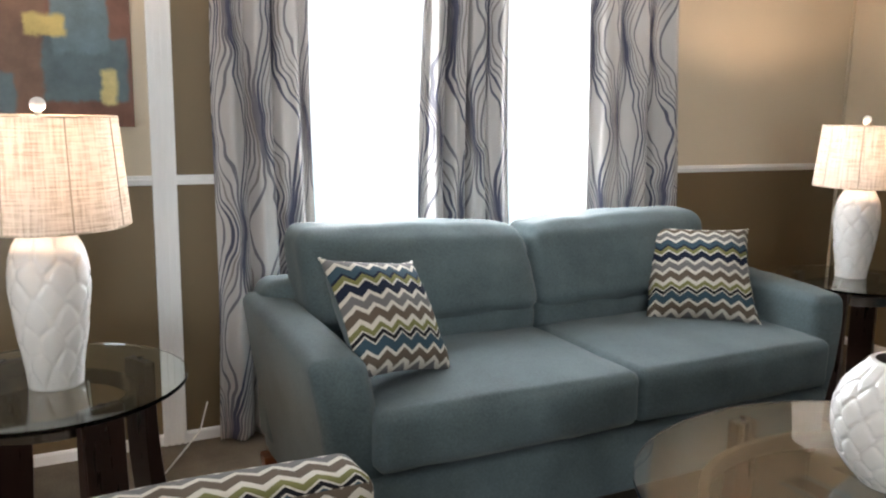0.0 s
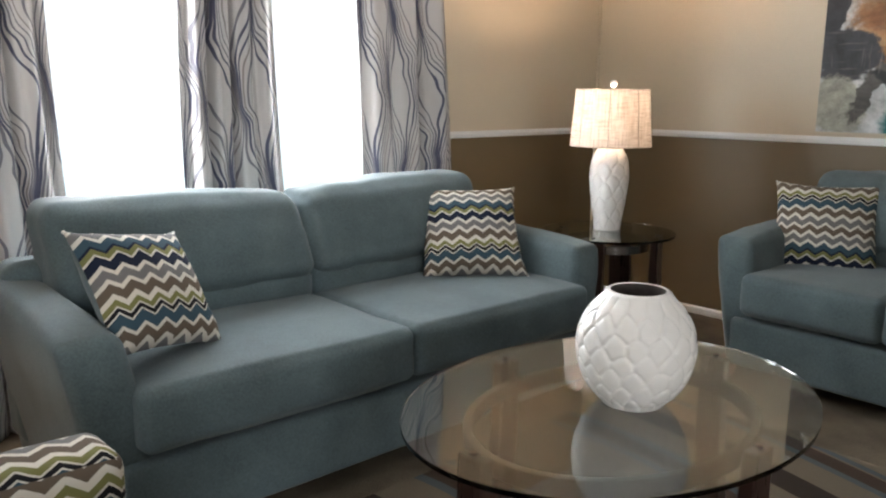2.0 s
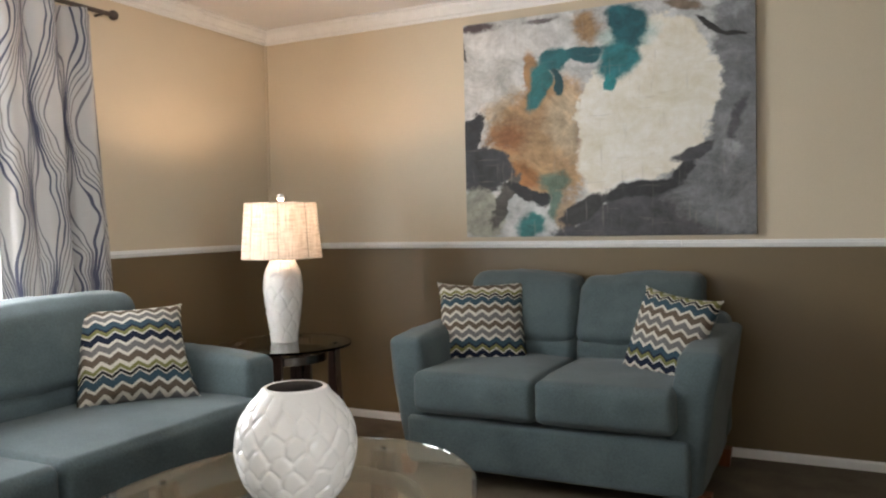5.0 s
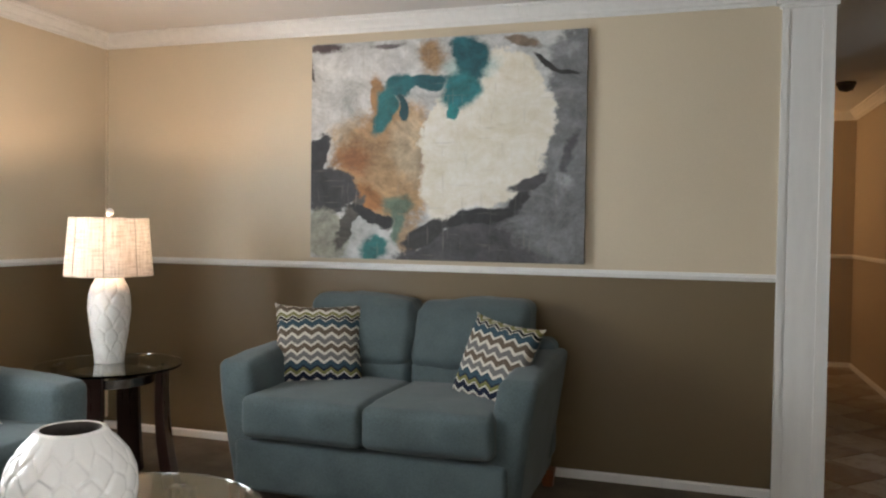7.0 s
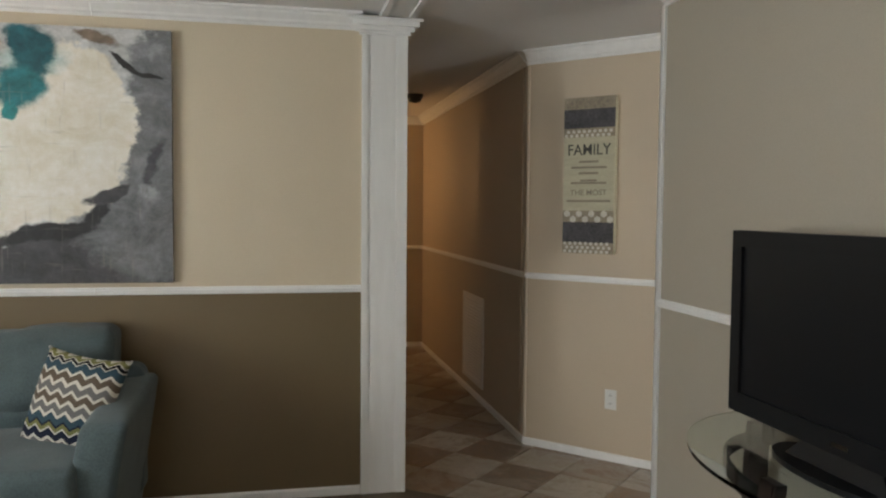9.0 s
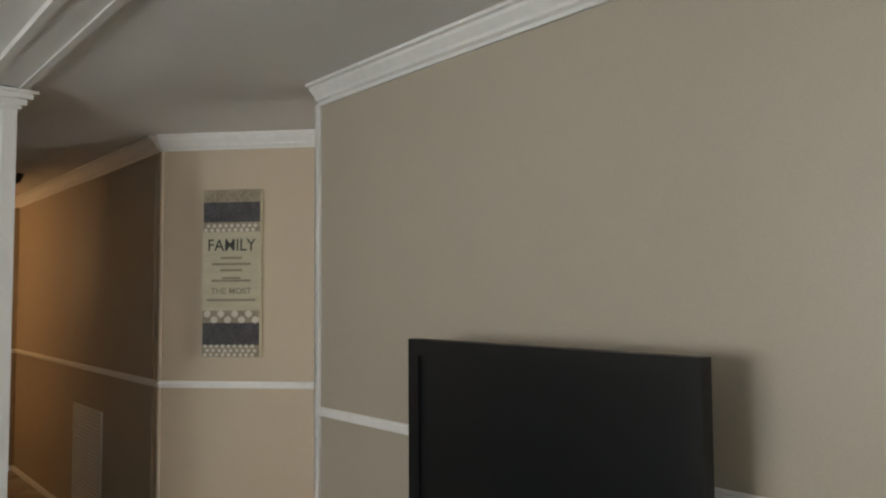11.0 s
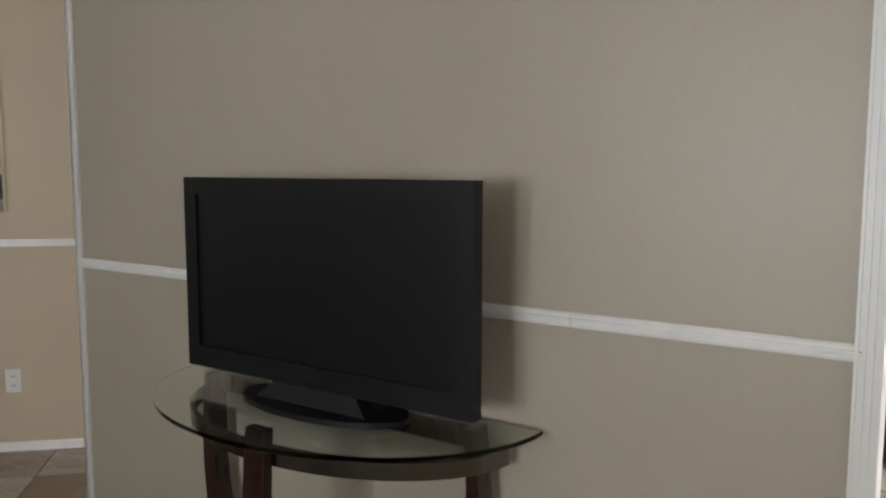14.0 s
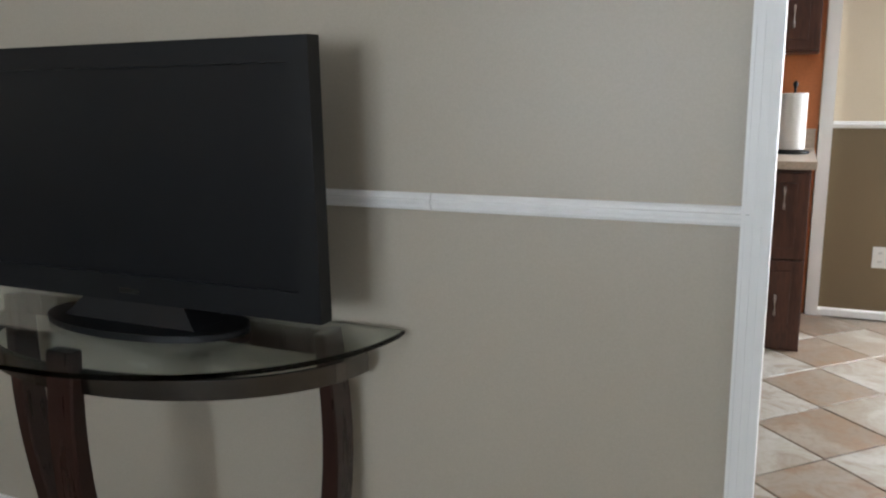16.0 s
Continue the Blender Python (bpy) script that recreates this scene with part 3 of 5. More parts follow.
def fluted(name, x, y, along, out, width, depth, z1, label, grooves=3):
    """An upright casing with shallow flutes: centred at x, y on the wall."""
    bm = bmesh.new()
    a, o = Vector((*along, 0)), Vector((*out, 0))
    step, pts = width / (grooves * 2 + 1), []
    for i in range(grooves * 2 + 1):
        dd = depth if i % 2 == 0 else depth * 0.72
        pts += [(-width / 2 + i * step, dd), (-width / 2 + (i + 1) * step, dd)]
    pts = [(-width / 2, 0.001)] + pts + [(width / 2, 0.001)]
    rows2 = [[bm.verts.new(Vector((x, y, z)) + a * s + o * d) for s, d in pts] for z in (0, z1)]
    k = len(pts)
    for i in range(k):
        bm.faces.new((rows2[0][i], rows2[0][(i + 1) % k], rows2[1][(i + 1) % k], rows2[1][i]))
    bm.faces.new(rows2[0])
    bm.faces.new(rows2[1])
    bmesh.ops.recalc_face_normals(bm, faces=bm.faces[:])
    return structure(part(name, bm, TRIM), label, "trim")


fluted("trim_pilaster", 1.172, NORTH, (1, 0), (0, -1), 0.086, 0.022, 2.33, "white fluted upright trim beside the curtains")
fluted("trim_casing", TV_W + 0.022, SOUTH, (1, 0), (0, 1), 0.05, 0.02, CEIL, "white fluted casing at the end of the partition")
structure(boxes("trim_casing_end", [(TV_W - 0.005, TV_W - 0.001, SOUTH - TH - 0.01, SOUTH + 0.012, 0, CEIL)], TRIM), "white jamb board on the end of the partition", "trim")
structure(boxes("trim_corner_tv", [(TV_E - 0.022, TV_E + 0.008, SOUTH + 0.001, SOUTH + 0.012, 0, 2.34), (TV_E + 0.001, TV_E + 0.012, SOUTH - TH - 0.01, SOUTH + 0.012, 0, 2.34)], TRIM), "thin white corner bead on the partition edge", "trim")
structure(part("trim_corner_sign", lathe([(0.012, 0.05), (0.012, 2.33)], 8), SHADED_BEIGE, None, "", False, pose(FAM, HALL_S, 0)), "beige corner bead at the hallway corner", "trim")
structure(boxes("trim_kitchen_casing", [(1.235, 1.30, K_SOUTH + 0.002, K_SOUTH + 0.03, 0, CEIL)], TRIM), "white upright casing beside the kitchen cabinets", "trim")
structure(boxes("trim_corner_room", [(EAST - 0.014, EAST - 0.001, NORTH - 0.014, NORTH - 0.001, 0.07, 2.33)], BEIGE), "thin beige cove strip in the room corner", "trim")

# square boxed column closing the wall, with a capital of crown moulding
col = boxes("column", [(EAST - 0.012, EAST + TH + 0.012, COL_S, -1.432, 0, 2.33), (EAST - 0.022, EAST - 0.012, COL_S + 0.0, COL_S + 0.055, 0, 2.33), (EAST - 0.022, EAST - 0.012, -1.46, -1.432, 0, 2.33),
                       (EAST - 0.017, EAST - 0.012, COL_S + 0.07, -1.475, 0, 2.33)], TRIM)
structure(col, "white boxed column with panelled face and moulded capital", "column")
for k2, (o, z0, z1) in enumerate(((0.012, 2.315, 2.33), (0.03, 2.33, 2.353), (0.05, 2.353, 2.375), (0.068, 2.375, 2.388))):
    boxes("capital", [(EAST - 0.022 - o, EAST + TH + 0.012, COL_S - o, -1.432 + o, z0, z1)], TRIM, col)

# windows: frame, sill and a pane each; the outdoors behind them
for k2, (x0, x1) in enumerate((W1, W2)):
    f = 0.045
    win = boxes(f"window_{k2 + 1}", [(x0, x0 + f, NORTH + 0.03, NORTH + 0.09, WZ0, WZ1), (x1 - f, x1, NORTH + 0.03, NORTH + 0.09, WZ0, WZ1),
                                      (x0 + f, x1 - f, NORTH + 0.03, NORTH + 0.09, WZ1 - f, WZ1), (x0 + f, x1 - f, NORTH + 0.03, NORTH + 0.09, WZ0, WZ0 + f)], PLASTIC)
    structure(win, "white-framed window, bright daylight outside", "window")
    pane = boxes("pane", [(x0 + f, x1 - f, NORTH + 0.055, NORTH + 0.06, WZ0 + f, WZ1 - f)], PANE, win)
    pane.visible_shadow = False
    boxes("window_casing", [(x0 - 0.06, x0, NORTH - 0.014, NORTH - 0.001, WZ0 - 0.06, WZ1 + 0.06), (x1, x1 + 0.06, NORTH - 0.014, NORTH - 0.001, WZ0 - 0.06, WZ1 + 0.06),
                            (x0, x1, NORTH - 0.014, NORTH - 0.001, WZ1, WZ1 + 0.06), (x0, x1, NORTH - 0.014, NORTH - 0.001, WZ0 - 0.06, WZ0)], TRIM, win)
    boxes("window_sill", [(x0 - 0.05, x1 + 0.05, NORTH - 0.035, NORTH + 0.03, WZ0 - 0.02, WZ0)], TRIM, win)
structure(boxes("backdrop", [(-6, 12, 8.0, 8.02, -3, 6)], OUTDOORS), "overexposed garden and sky outside the windows", "backdrop")
structure(boxes("backdrop_south", [(-9, 6, -11.02, -11.0, -3, 6)], OUTDOORS), "glowing sky sheet added outside the unseen west opening the kitchen door", "backdrop")
# glowing sheet added behind the made-up west opening
structure(boxes("backdrop_west", [(-6.02, -6.0, -10, 6, -3, 6)], OUTDOORS), "glowing sky sheet added outside the unseen west opening", "backdrop")
structure(boxes("ground", [(-300, 300, -300, 300, -0.5, -0.45)], surface("lawn", (0.07, 0.11, 0.04), 0.95, 0.3, 8, 0.4, 0.4, 0.02)), "lawn outside the house", "ground")


# ---- soft furniture ----
def pillow_mesh(size=0.45, thick=0.15, seed=0):
    bm = bmesh.new()
    N = 22
    lay = bm.loops.layers.uv.new()
    grids = []
    for side in (-1, 1):
        g = []
        for j in range(N + 1):
            row = []
            for i in range(N + 1):
                a, c = 2 * i / N - 1, 2 * j / N - 1
                body = max(0.0, (1 - a * a) * (1 - c * c)) ** 0.42
                pinch = 1 - 0.095 * (1 - a * a) * (abs(c) ** 3)
                pinch2 = 1 - 0.095 * (1 - c * c) * (abs(a) ** 3)
                p = Vector((a * size / 2 * pinch2, side * thick / 2 * body, c * size / 2 * pinch))
                p.y += 0.006 * noise.noise(Vector((a * 2 + seed, c * 2, side)))
                row.append(p)
            g.append(row)
        grids.append(g)
    edge = {}
    for s, g in enumerate(grids):
        vs = []
        for j in range(N + 1):
            row = []
            for i in range(N + 1):
                rim = i in (0, N) or j in (0, N)
                if rim and (i, j) in edge:
                    row.append(edge[i, j])
                else:
                    v = bm.verts.new(g[j][i])
                    if rim:
                        edge[i, j] = v
                    row.append(v)
            vs.append(row)
        for j in range(N):
            for i in range(N):
                q = [(i, j), (i + 1, j), (i + 1, j + 1), (i, j + 1)]
                if s == 1:
                    q.reverse()
                f = bm.faces.new([vs[b2][a] for a, b2 in q])
                f.material_index = s
                f.smooth = True
                for l, (a, b2) in zip(f.loops, q):
                    l[lay].uv = (a / N * size, b2 / N * size + (0.24 if seed > 1 else 0.03))
    return bm


def pillow(center, across, up, seed, label, size=0.45):
    """A scatter cushion with its patterned face's two directions."""
    x = Vector(across).normalized()
    nrm = x.cross(Vector(up)).normalized()
    z = nrm.cross(x)
    m = Matrix.Translation(center) @ Matrix((x, -nrm, z)).transposed().to_4x4()
    ob = part("throw_pillow", pillow_mesh(size, 0.15, seed), [CHEVRON, SUEDE], None, "", True, m)
    tagged(ob, label, "pillow", "chevron throw pillows")
    for sx, sz in ((-1, -1), (1, -1), (-1, 1), (1, 1)):
        b2 = bmesh.new()
        bmesh.ops.create_icosphere(b2, subdivisions=1, radius=0.006, matrix=Matrix.Translation((sx * size * 0.492, 0, sz * size * 0.492)))
        part("corner_tuft", b2, CORDWHITE, ob, "", True)
    return ob


def settee(name, m, w, label, category):
    """A two-cushion sofa with flared arms: local front is -y, the middle of its footprint at the origin."""
    top = thing(name, m, label, category)
    arm, front, back = 0.20, -0.45, 0.46
    inner = w / 2 - arm
    put = lambda x, y, z: pose(x, y, z)  # noqa: E731
    part("base", soft_box(2 * inner + 0.1, 0.84, 0.225, 0.022, 12, (0, 0.006, 0), 0.003, 1), SUEDE, top, "", True, put(0, -0.025, 0.192))
    part("deck", soft_box(2 * inner, 0.70, 0.05, 0.01, 5, (0, 0, 0), 0.0, 1), SUEDE, top, "", False, put(0, 0.0, 0.315))
    part("back_frame", soft_box(w - 0.16, 0.20, 0.60, 0.06, 12, (0, 0.01, 0), 0.003, 2, shape=lambda p, q: p + Vector((0, 0.10 * (p.z + 0.3), 0))), SUEDE, top, "", True, put(0, back - 0.14, 0.43))
    for s in (-1, 1):
        def flare(p, q, s=s):
            up = max(0.0, (p.z + 0.29) / 0.58)
            y = (p.y + 0.44) / 0.88
            lean = s * (0.080 * up ** 1.3 - 0.048)
            drop = (0.012 + 0.022 * y) * up - 0.010 - 0.025 * max(0.0, 0.30 - y) ** 1.5 * up * 2.0
            swoop = 0.045 * max(0.0, 1 - up) * (1 - y) + 0.045 * max(0.0, (up - 0.5) / 0.5) ** 2.2 * max(0.0, 1 - 1.6 * y)
            return p + Vector((lean, swoop, drop))
        part("arm", soft_box(arm - 0.03, 0.87, 0.58, 0.036, 18, (0.012, 0.008, 0.014), 0.004, 4 + s, shape=flare), SUEDE, top, "", True, put(s * (w / 2 - arm / 2 - 0.045), -0.005, 0.365))

        def seat(p, q, s=s):
            sag = -0.010 * math.exp(-((q.x - 0.1 * s) / 0.5) ** 2 - (q.y / 0.6) ** 2) * max(0.0, q.z)
            return p + Vector((0, 0, sag + 0.006 * noise.noise(Vector((p.x * 5 + s, p.y * 4, 2)))))
        part("seat_cushion", soft_box(inner + 0.004, 0.73, 0.185, 0.036, 20, (0.003, 0.018, 0.024), 0.004, 6 + s, shape=seat), SUEDE, top, "", True, put(s * inner / 2, front + 0.332, 0.419))
        part("lumbar_cushion", soft_box(inner + 0.004, 0.26, 0.15, 0.05, 14, (0.0, 0.020, 0.0), 0.005, 9 + s), SUEDE, top, "", True, put(s * inner / 2, 0.256, 0.545))

        def lean_back(p, q, s=s):
            up = (p.z + 0.17) / 0.34
            hump = (0.012 * math.sin(q.x * s * 1.5 + 0.6) - 0.022 * max(0.0, -q.x * s) ** 10 + 0.008 * noise.noise(Vector((p.x * 9, 0, s * 5)))) * max(0.0, q.z)
            fold = 0.006 * math.sin(p.x * 34 + 9 * p.z) * max(0.0, -q.x * s - 0.55) * (1 if q.y < 0 else 0)
            return p + Vector((s * 0.010 * up, 0.13 * up - 0.02 + fold, hump))
        part("back_cushion", soft_box(inner + 0.012, 0.23, 0.325, 0.055, 22, (0.0, 0.040, 0.008), 0.008, 12 + s, shape=lean_back), SUEDE, top, "", True, put(s * inner / 2, 0.225, 0.742))
        for y in (front + 0.10, back - 0.12):
            part("foot", lathe([(0.034, 0), (0.046, 0.085)], 4), FOOTWOOD, top, "tapered reddish wooden foot", False, pose(s * (w / 2 - 0.11), y, 0, 0, 0, 45))
    return top


settee("sofa", pose(2.445, 1.62, 0), 2.22, "long blue-grey microfibre sofa beneath the curtained windows", "sofa")
settee("loveseat", pose(4.49, 0.27, 0, 0, 0, -90), 1.55, "blue-grey microfibre loveseat against the brown wall", "loveseat")
pillow((1.685, 1.45, 0.70), (0.402, 0.145, -0.065), (0.03, 0.27, 0.315), 0, "chevron throw pillow leaning on the sofa arm and back", 0.395)
pillow((3.155, 1.635, 0.685), (0.37, -0.237, 0.0), (0.185, 0.218, 0.339), 1, "chevron throw pillow at the end of the sofa", 0.45)
pillow((4.52, 0.715, 0.668), (0.163, -0.387, 0.0), (0.156, 0.076, 0.367), 2, "chevron throw pillow upright on the loveseat", 0.455)
pillow((4.41, -0.222, 0.665), (-0.165, -0.33, -0.04), (0.10, -0.095, 0.355), 3, "tilted chevron throw pillow against the loveseat arm", 0.40)


def accent_chair(m):
    top = thing("accent_chair", m, "upholstered armchair in multicoloured chevron cloth", "armchair")
    for s in (-1, 1):
        part("arm", soft_box(0.72, 0.17, 0.46, 0.04, 9, (0, 0.006, 0.012), 0.003, s + 3, uv=True), CHEVRON, top, "", True, pose(0.0, s * 0.36, 0.375))
    part("seat_cushion", soft_box(0.60, 0.54, 0.17, 0.05, 8, (0, 0, 0.025), 0.003, 5, uv=True), CHEVRON, top, "", True, pose(0.05, 0, 0.36))
    part("base", soft_box(0.66, 0.54, 0.14, 0.02, 5, (0, 0, 0), 0.002, 6, uv=True), CHEVRON, top, "", True, pose(0.0, 0, 0.21))
    part("backrest", soft_box(0.18, 0.72, 0.62, 0.06, 9, (0.03, 0, 0.01), 0.003, 7, uv=True, shape=lambda p, q: p + Vector((-0.08 * (p.z + 0.3), 0, 0))), CHEVRON, top, "", True, pose(-0.36, 0, 0.47))
    for sx in (-0.28, 0.28):
        for sy in (-0.34, 0.34):
            part("leg", lathe([(0.018, 0), (0.028, 0.16)], 10), ESPRESSO, top, "", False, pose(sx, sy, 0))
    return top


accent_chair(pose(0.965, 0.36, 0))


# ---- glass tables ----
def sabre_leg(h, sweep, w=0.065, d=0.045):
    """A flat leg that bows outwards as it falls; local +x points out."""
    bm = bmesh.new()
    rows2, K = [], 10
    for k in range(K + 1):
        f = k / K
        dd = d * (0.75 + 0.5 * (1 - f))
        z = h * f
        x = sweep * (1 - f) ** 2 - 0.25 * sweep * math.sin(math.pi * f)
        rows2.append([bm.verts.new((x + a * dd, b2 * w / 2, z)) for a, b2 in ((0, -1), (1, -1), (1, 1), (0, 1))])
    for a, b2 in zip(rows2, rows2[1:]):
        for k in range(4):
            bm.faces.new((a[k], a[(k + 1) % 4], b2[(k + 1) % 4], b2[k]))
    bm.faces.new(list(reversed(rows2[0])))
    bm.faces.new(rows2[-1])
    bmesh.ops.bevel(bm, geom=bm.edges[:], offset=0.004, segments=1, affect="EDGES")
    return bm


def glass_table(name, m, a, b2, h, label, leg_angles, leg_at, ring_at, category, thick=0.012, leg_w=0.075):
    top = thing(name, m, label, category)
    part("glass_top", prism(oval(a, b2, 96), h - thick, h, 0.004), GLASS, top, "bevelled clear glass top")
    part("ring", band(oval(a * ring_at, b2 * ring_at), oval(a * ring_at - 0.018, b2 * ring_at - 0.018), h - 0.085, h - 0.045), DARKMETAL, top, "dark nickel ring under the glass")
    for g in leg_angles:
        g = radians(g)
        x, y = a * leg_at * math.cos(g), b2 * leg_at * math.sin(g)
        part("leg", sabre_leg(h - thick - 0.001, 0.04, leg_w), ESPRESSO, top, "espresso-stained sabre leg", False, pose(x, y, 0, 0, 0, math.degrees(math.atan2(y, x))))
        part("glass_pad", lathe([(0.008, 0), (0.008, 0.003)], 14), DARKMETAL, top, "", False, pose(x + 0.02 * math.cos(g), y + 0.02 * math.sin(g), h + 0.0005))
    return top


glass_table("coffee_table", pose(2.376, 0.307, 0.012), 0.572, 0.437, 0.527, "oval glass coffee table on dark curved wooden legs", (0, 90, 180, 270), 0.80, 0.72, "coffee table")
glass_table("end_table", pose(4.06, 1.58, 0), 0.325, 0.325, 0.60, "round glass end table in the corner with dark legs", (20, 110, 200, 290), 0.70, 0.62, "end table", 0.012, 0.11)
glass_table("end_table", pose(0.745, 1.53, 0), 0.352, 0.352, 0.60, "round glass end table beside the sofa arm", (25, 115, 205, 295), 0.70, 0.62, "end table", 0.012, 0.11)


# ---- ceramic lamps and vase with carved leaves ----
def carved(profile_r, h, rows2, around, depth, seg=120, steps=70, lip=None, seed=1, cap=True):
    """A turned ceramic body whose skin is carved into overlapping leaves."""
    rnd = random.Random(seed)
    seeds = []
    for r in range(rows2):
        for k in range(around):
            seeds.append(((k + 0.5 * (r % 2) + rnd.uniform(-0.2, 0.2)) / around, (r + 0.5 + rnd.uniform(-0.18, 0.18)) / rows2))
    su, sv = np.array(seeds).T
    bm = bmesh.new()
    rings = []
    for j in range(steps + 1):
        v = j / steps
        ring = []
        for i in range(seg):
            u = i / seg
            du = (u - su + 0.5) % 1.0 - 0.5
            dv = v - sv
            # leaves: wide below, pointed above, each a little over the one above it
            d = np.sqrt((du * around * 1.25) ** 2 + (dv * rows2 * 0.8) ** 2) + 0.32 * dv * rows2
            o = np.partition(d, 1)[:2]
            groove = min(1.0, (o[1] - o[0]) / 0.20)
            edge = min(1.0, v / 0.05, (1 - v) / 0.07)
            r = profile_r(v) - depth * (1 - groove ** 0.6) * max(0.0, edge) - depth * 0.35 * min(1.0, o[0]) * max(0.0, edge)
            ring.append(bm.verts.new((r * math.cos(2 * math.pi * u), r * math.sin(2 * math.pi * u), v * h)))
        rings.append(ring)
    if lip:
        for r, z in lip:
            rings.append([bm.verts.new((r * math.cos(2 * math.pi * i / seg), r * math.sin(2 * math.pi * i / seg), z)) for i in range(seg)])
    for a, b2 in zip(rings, rings[1:]):
        for i in range(seg):
            bm.faces.new((a[i], a[(i + 1) % seg], b2[(i + 1) % seg], b2[i]))
    bm.faces.new(list(reversed(rings[0])))
    if cap:
        bm.faces.new(rings[-1])
    return bm


def curve_of(pairs):
    xs, ys = zip(*pairs)
    return lambda v: float(np.interp(v, xs, ys))


def smooth_curve(pairs):
    f = curve_of(pairs)
    return lambda v: sum(f(min(1, max(0, v + o))) for o in (-0.06, -0.03, 0, 0.03, 0.06)) / 5


def table_lamp(m, label, turn):
    top = thing("table_lamp", m, label, "table lamp", "pair of table lamps")
    rad = smooth_curve(((0, 0.066), (0.15, 0.074), (0.4, 0.090), (0.68, 0.101), (0.84, 0.094), (0.95, 0.075), (1, 0.058)))
    part("body", carved(rad, 0.41, 7, 8, 0.007, 112, 64, None, 3), CERAMIC, top, "white ceramic carved with leaves", True)
    part("neck", lathe([(0.02, 0.41), (0.02, 0.43), (0.008, 0.435), (0.008, 0.705)], 16), NICKEL, top)
    bulb = bmesh.new()
    bmesh.ops.create_uvsphere(bulb, u_segments=16, v_segments=10, radius=0.028, matrix=Matrix.Translation((0.022, 0, 0.565)))
    part("bulb", bulb, PLASTIC, top, "", True)
    S = 8
    prof = [(0.202 - 0.022 * k / 10, 0.42 + 0.275 * k / 10) for k in range(11)]
    bm = lathe(prof, 64, True, False)
    for v in bm.verts:
        g = math.atan2(v.co.y, v.co.x)
        bulge = 1 + 0.016 * math.cos(S * g)
        v.co.x, v.co.y = v.co.x * bulge, v.co.y * bulge
    shade = part("shade", bm, SHADE, top, "lit linen shade with stitched panels", True, pose(0, 0, 0, 0, 0, turn))
    for k in range(S):
        g = 2 * math.pi * (k + 0.5) / S
        c, s = math.cos(g) * 0.986, math.sin(g) * 0.986
        part("seam", tube([(r * c, r * s, z) for r, z in prof[::5]], 0.0022, 6), SEAM, shade)
    for (r, z), nm in (((0.199, 0.421), "lower_hem"), ((0.179, 0.694), "upper_hem")):
        part(nm, tube([(r * math.cos(2 * math.pi * k / 48), r * math.sin(2 * math.pi * k / 48), z) for k in range(49)], 0.003, 6), SEAM, shade)
    for k in range(3):
        g = 2 * math.pi * k / 3
        part("spider", tube([(0, 0, 0.69), (0.178 * math.cos(g), 0.178 * math.sin(g), 0.69)], 0.002, 6), NICKEL, top)
    fin = bmesh.new()
    bmesh.ops.create_uvsphere(fin, u_segments=20, v_segments=12, radius=0.019, matrix=Matrix.Translation((0, 0, 0.722)))
    part("finial", fin, CERAMIC, top, "white ball finial", True)
    return top


table_lamp(pose(4.10, 1.62, 0.6005), "white leaf-carved ceramic table lamp, lit, in the corner", 10)
table_lamp(pose(0.765, 1.50, 0.6005, 0, 0, 40), "white leaf-carved ceramic table lamp, lit, beside the sofa", 0)

vase_r = smooth_curve(((0, 0.066), (0.06, 0.092), (0.15, 0.112), (0.3, 0.133), (0.5, 0.143), (0.7, 0.136), (0.84, 0.116), (0.93, 0.093), (1, 0.071)))
vase = part("vase", carved(vase_r, 0.272, 7, 15, 0.007, 180, 100, ((0.069, 0.276), (0.064, 0.275)), 5, False), CERAMIC, None, "", True, pose(2.385, 0.262, 0.5395))
tagged(vase, "round white glazed vase carved with leaves on the glass", "vase")
# inside is the same ceramic; the shade in it is put into a dark colour
part("inner_wall", lathe([(0.05, 0.03), (0.10, 0.09), (0.12, 0.16), (0.10, 0.21), (0.068, 0.255), (0.0638, 0.2745)], 48, False, False), surface("shaded_vase_inside", (0.10, 0.085, 0.075), 0.8, 0.15, 60, 8, 0.1, 0.001), vase, "inside of the vase, its shade painted dark", True)

# rug under the coffee table
bm = prism([(1.45, -0.95), (3.66, -0.95), (3.66, 1.10), (1.45, 1.10)], 0.0, 0.012, 0.004)
tagged(part("area_rug", bm, RUG), "rug with brown, cream and blue-grey swirls on the carpet", "rug")


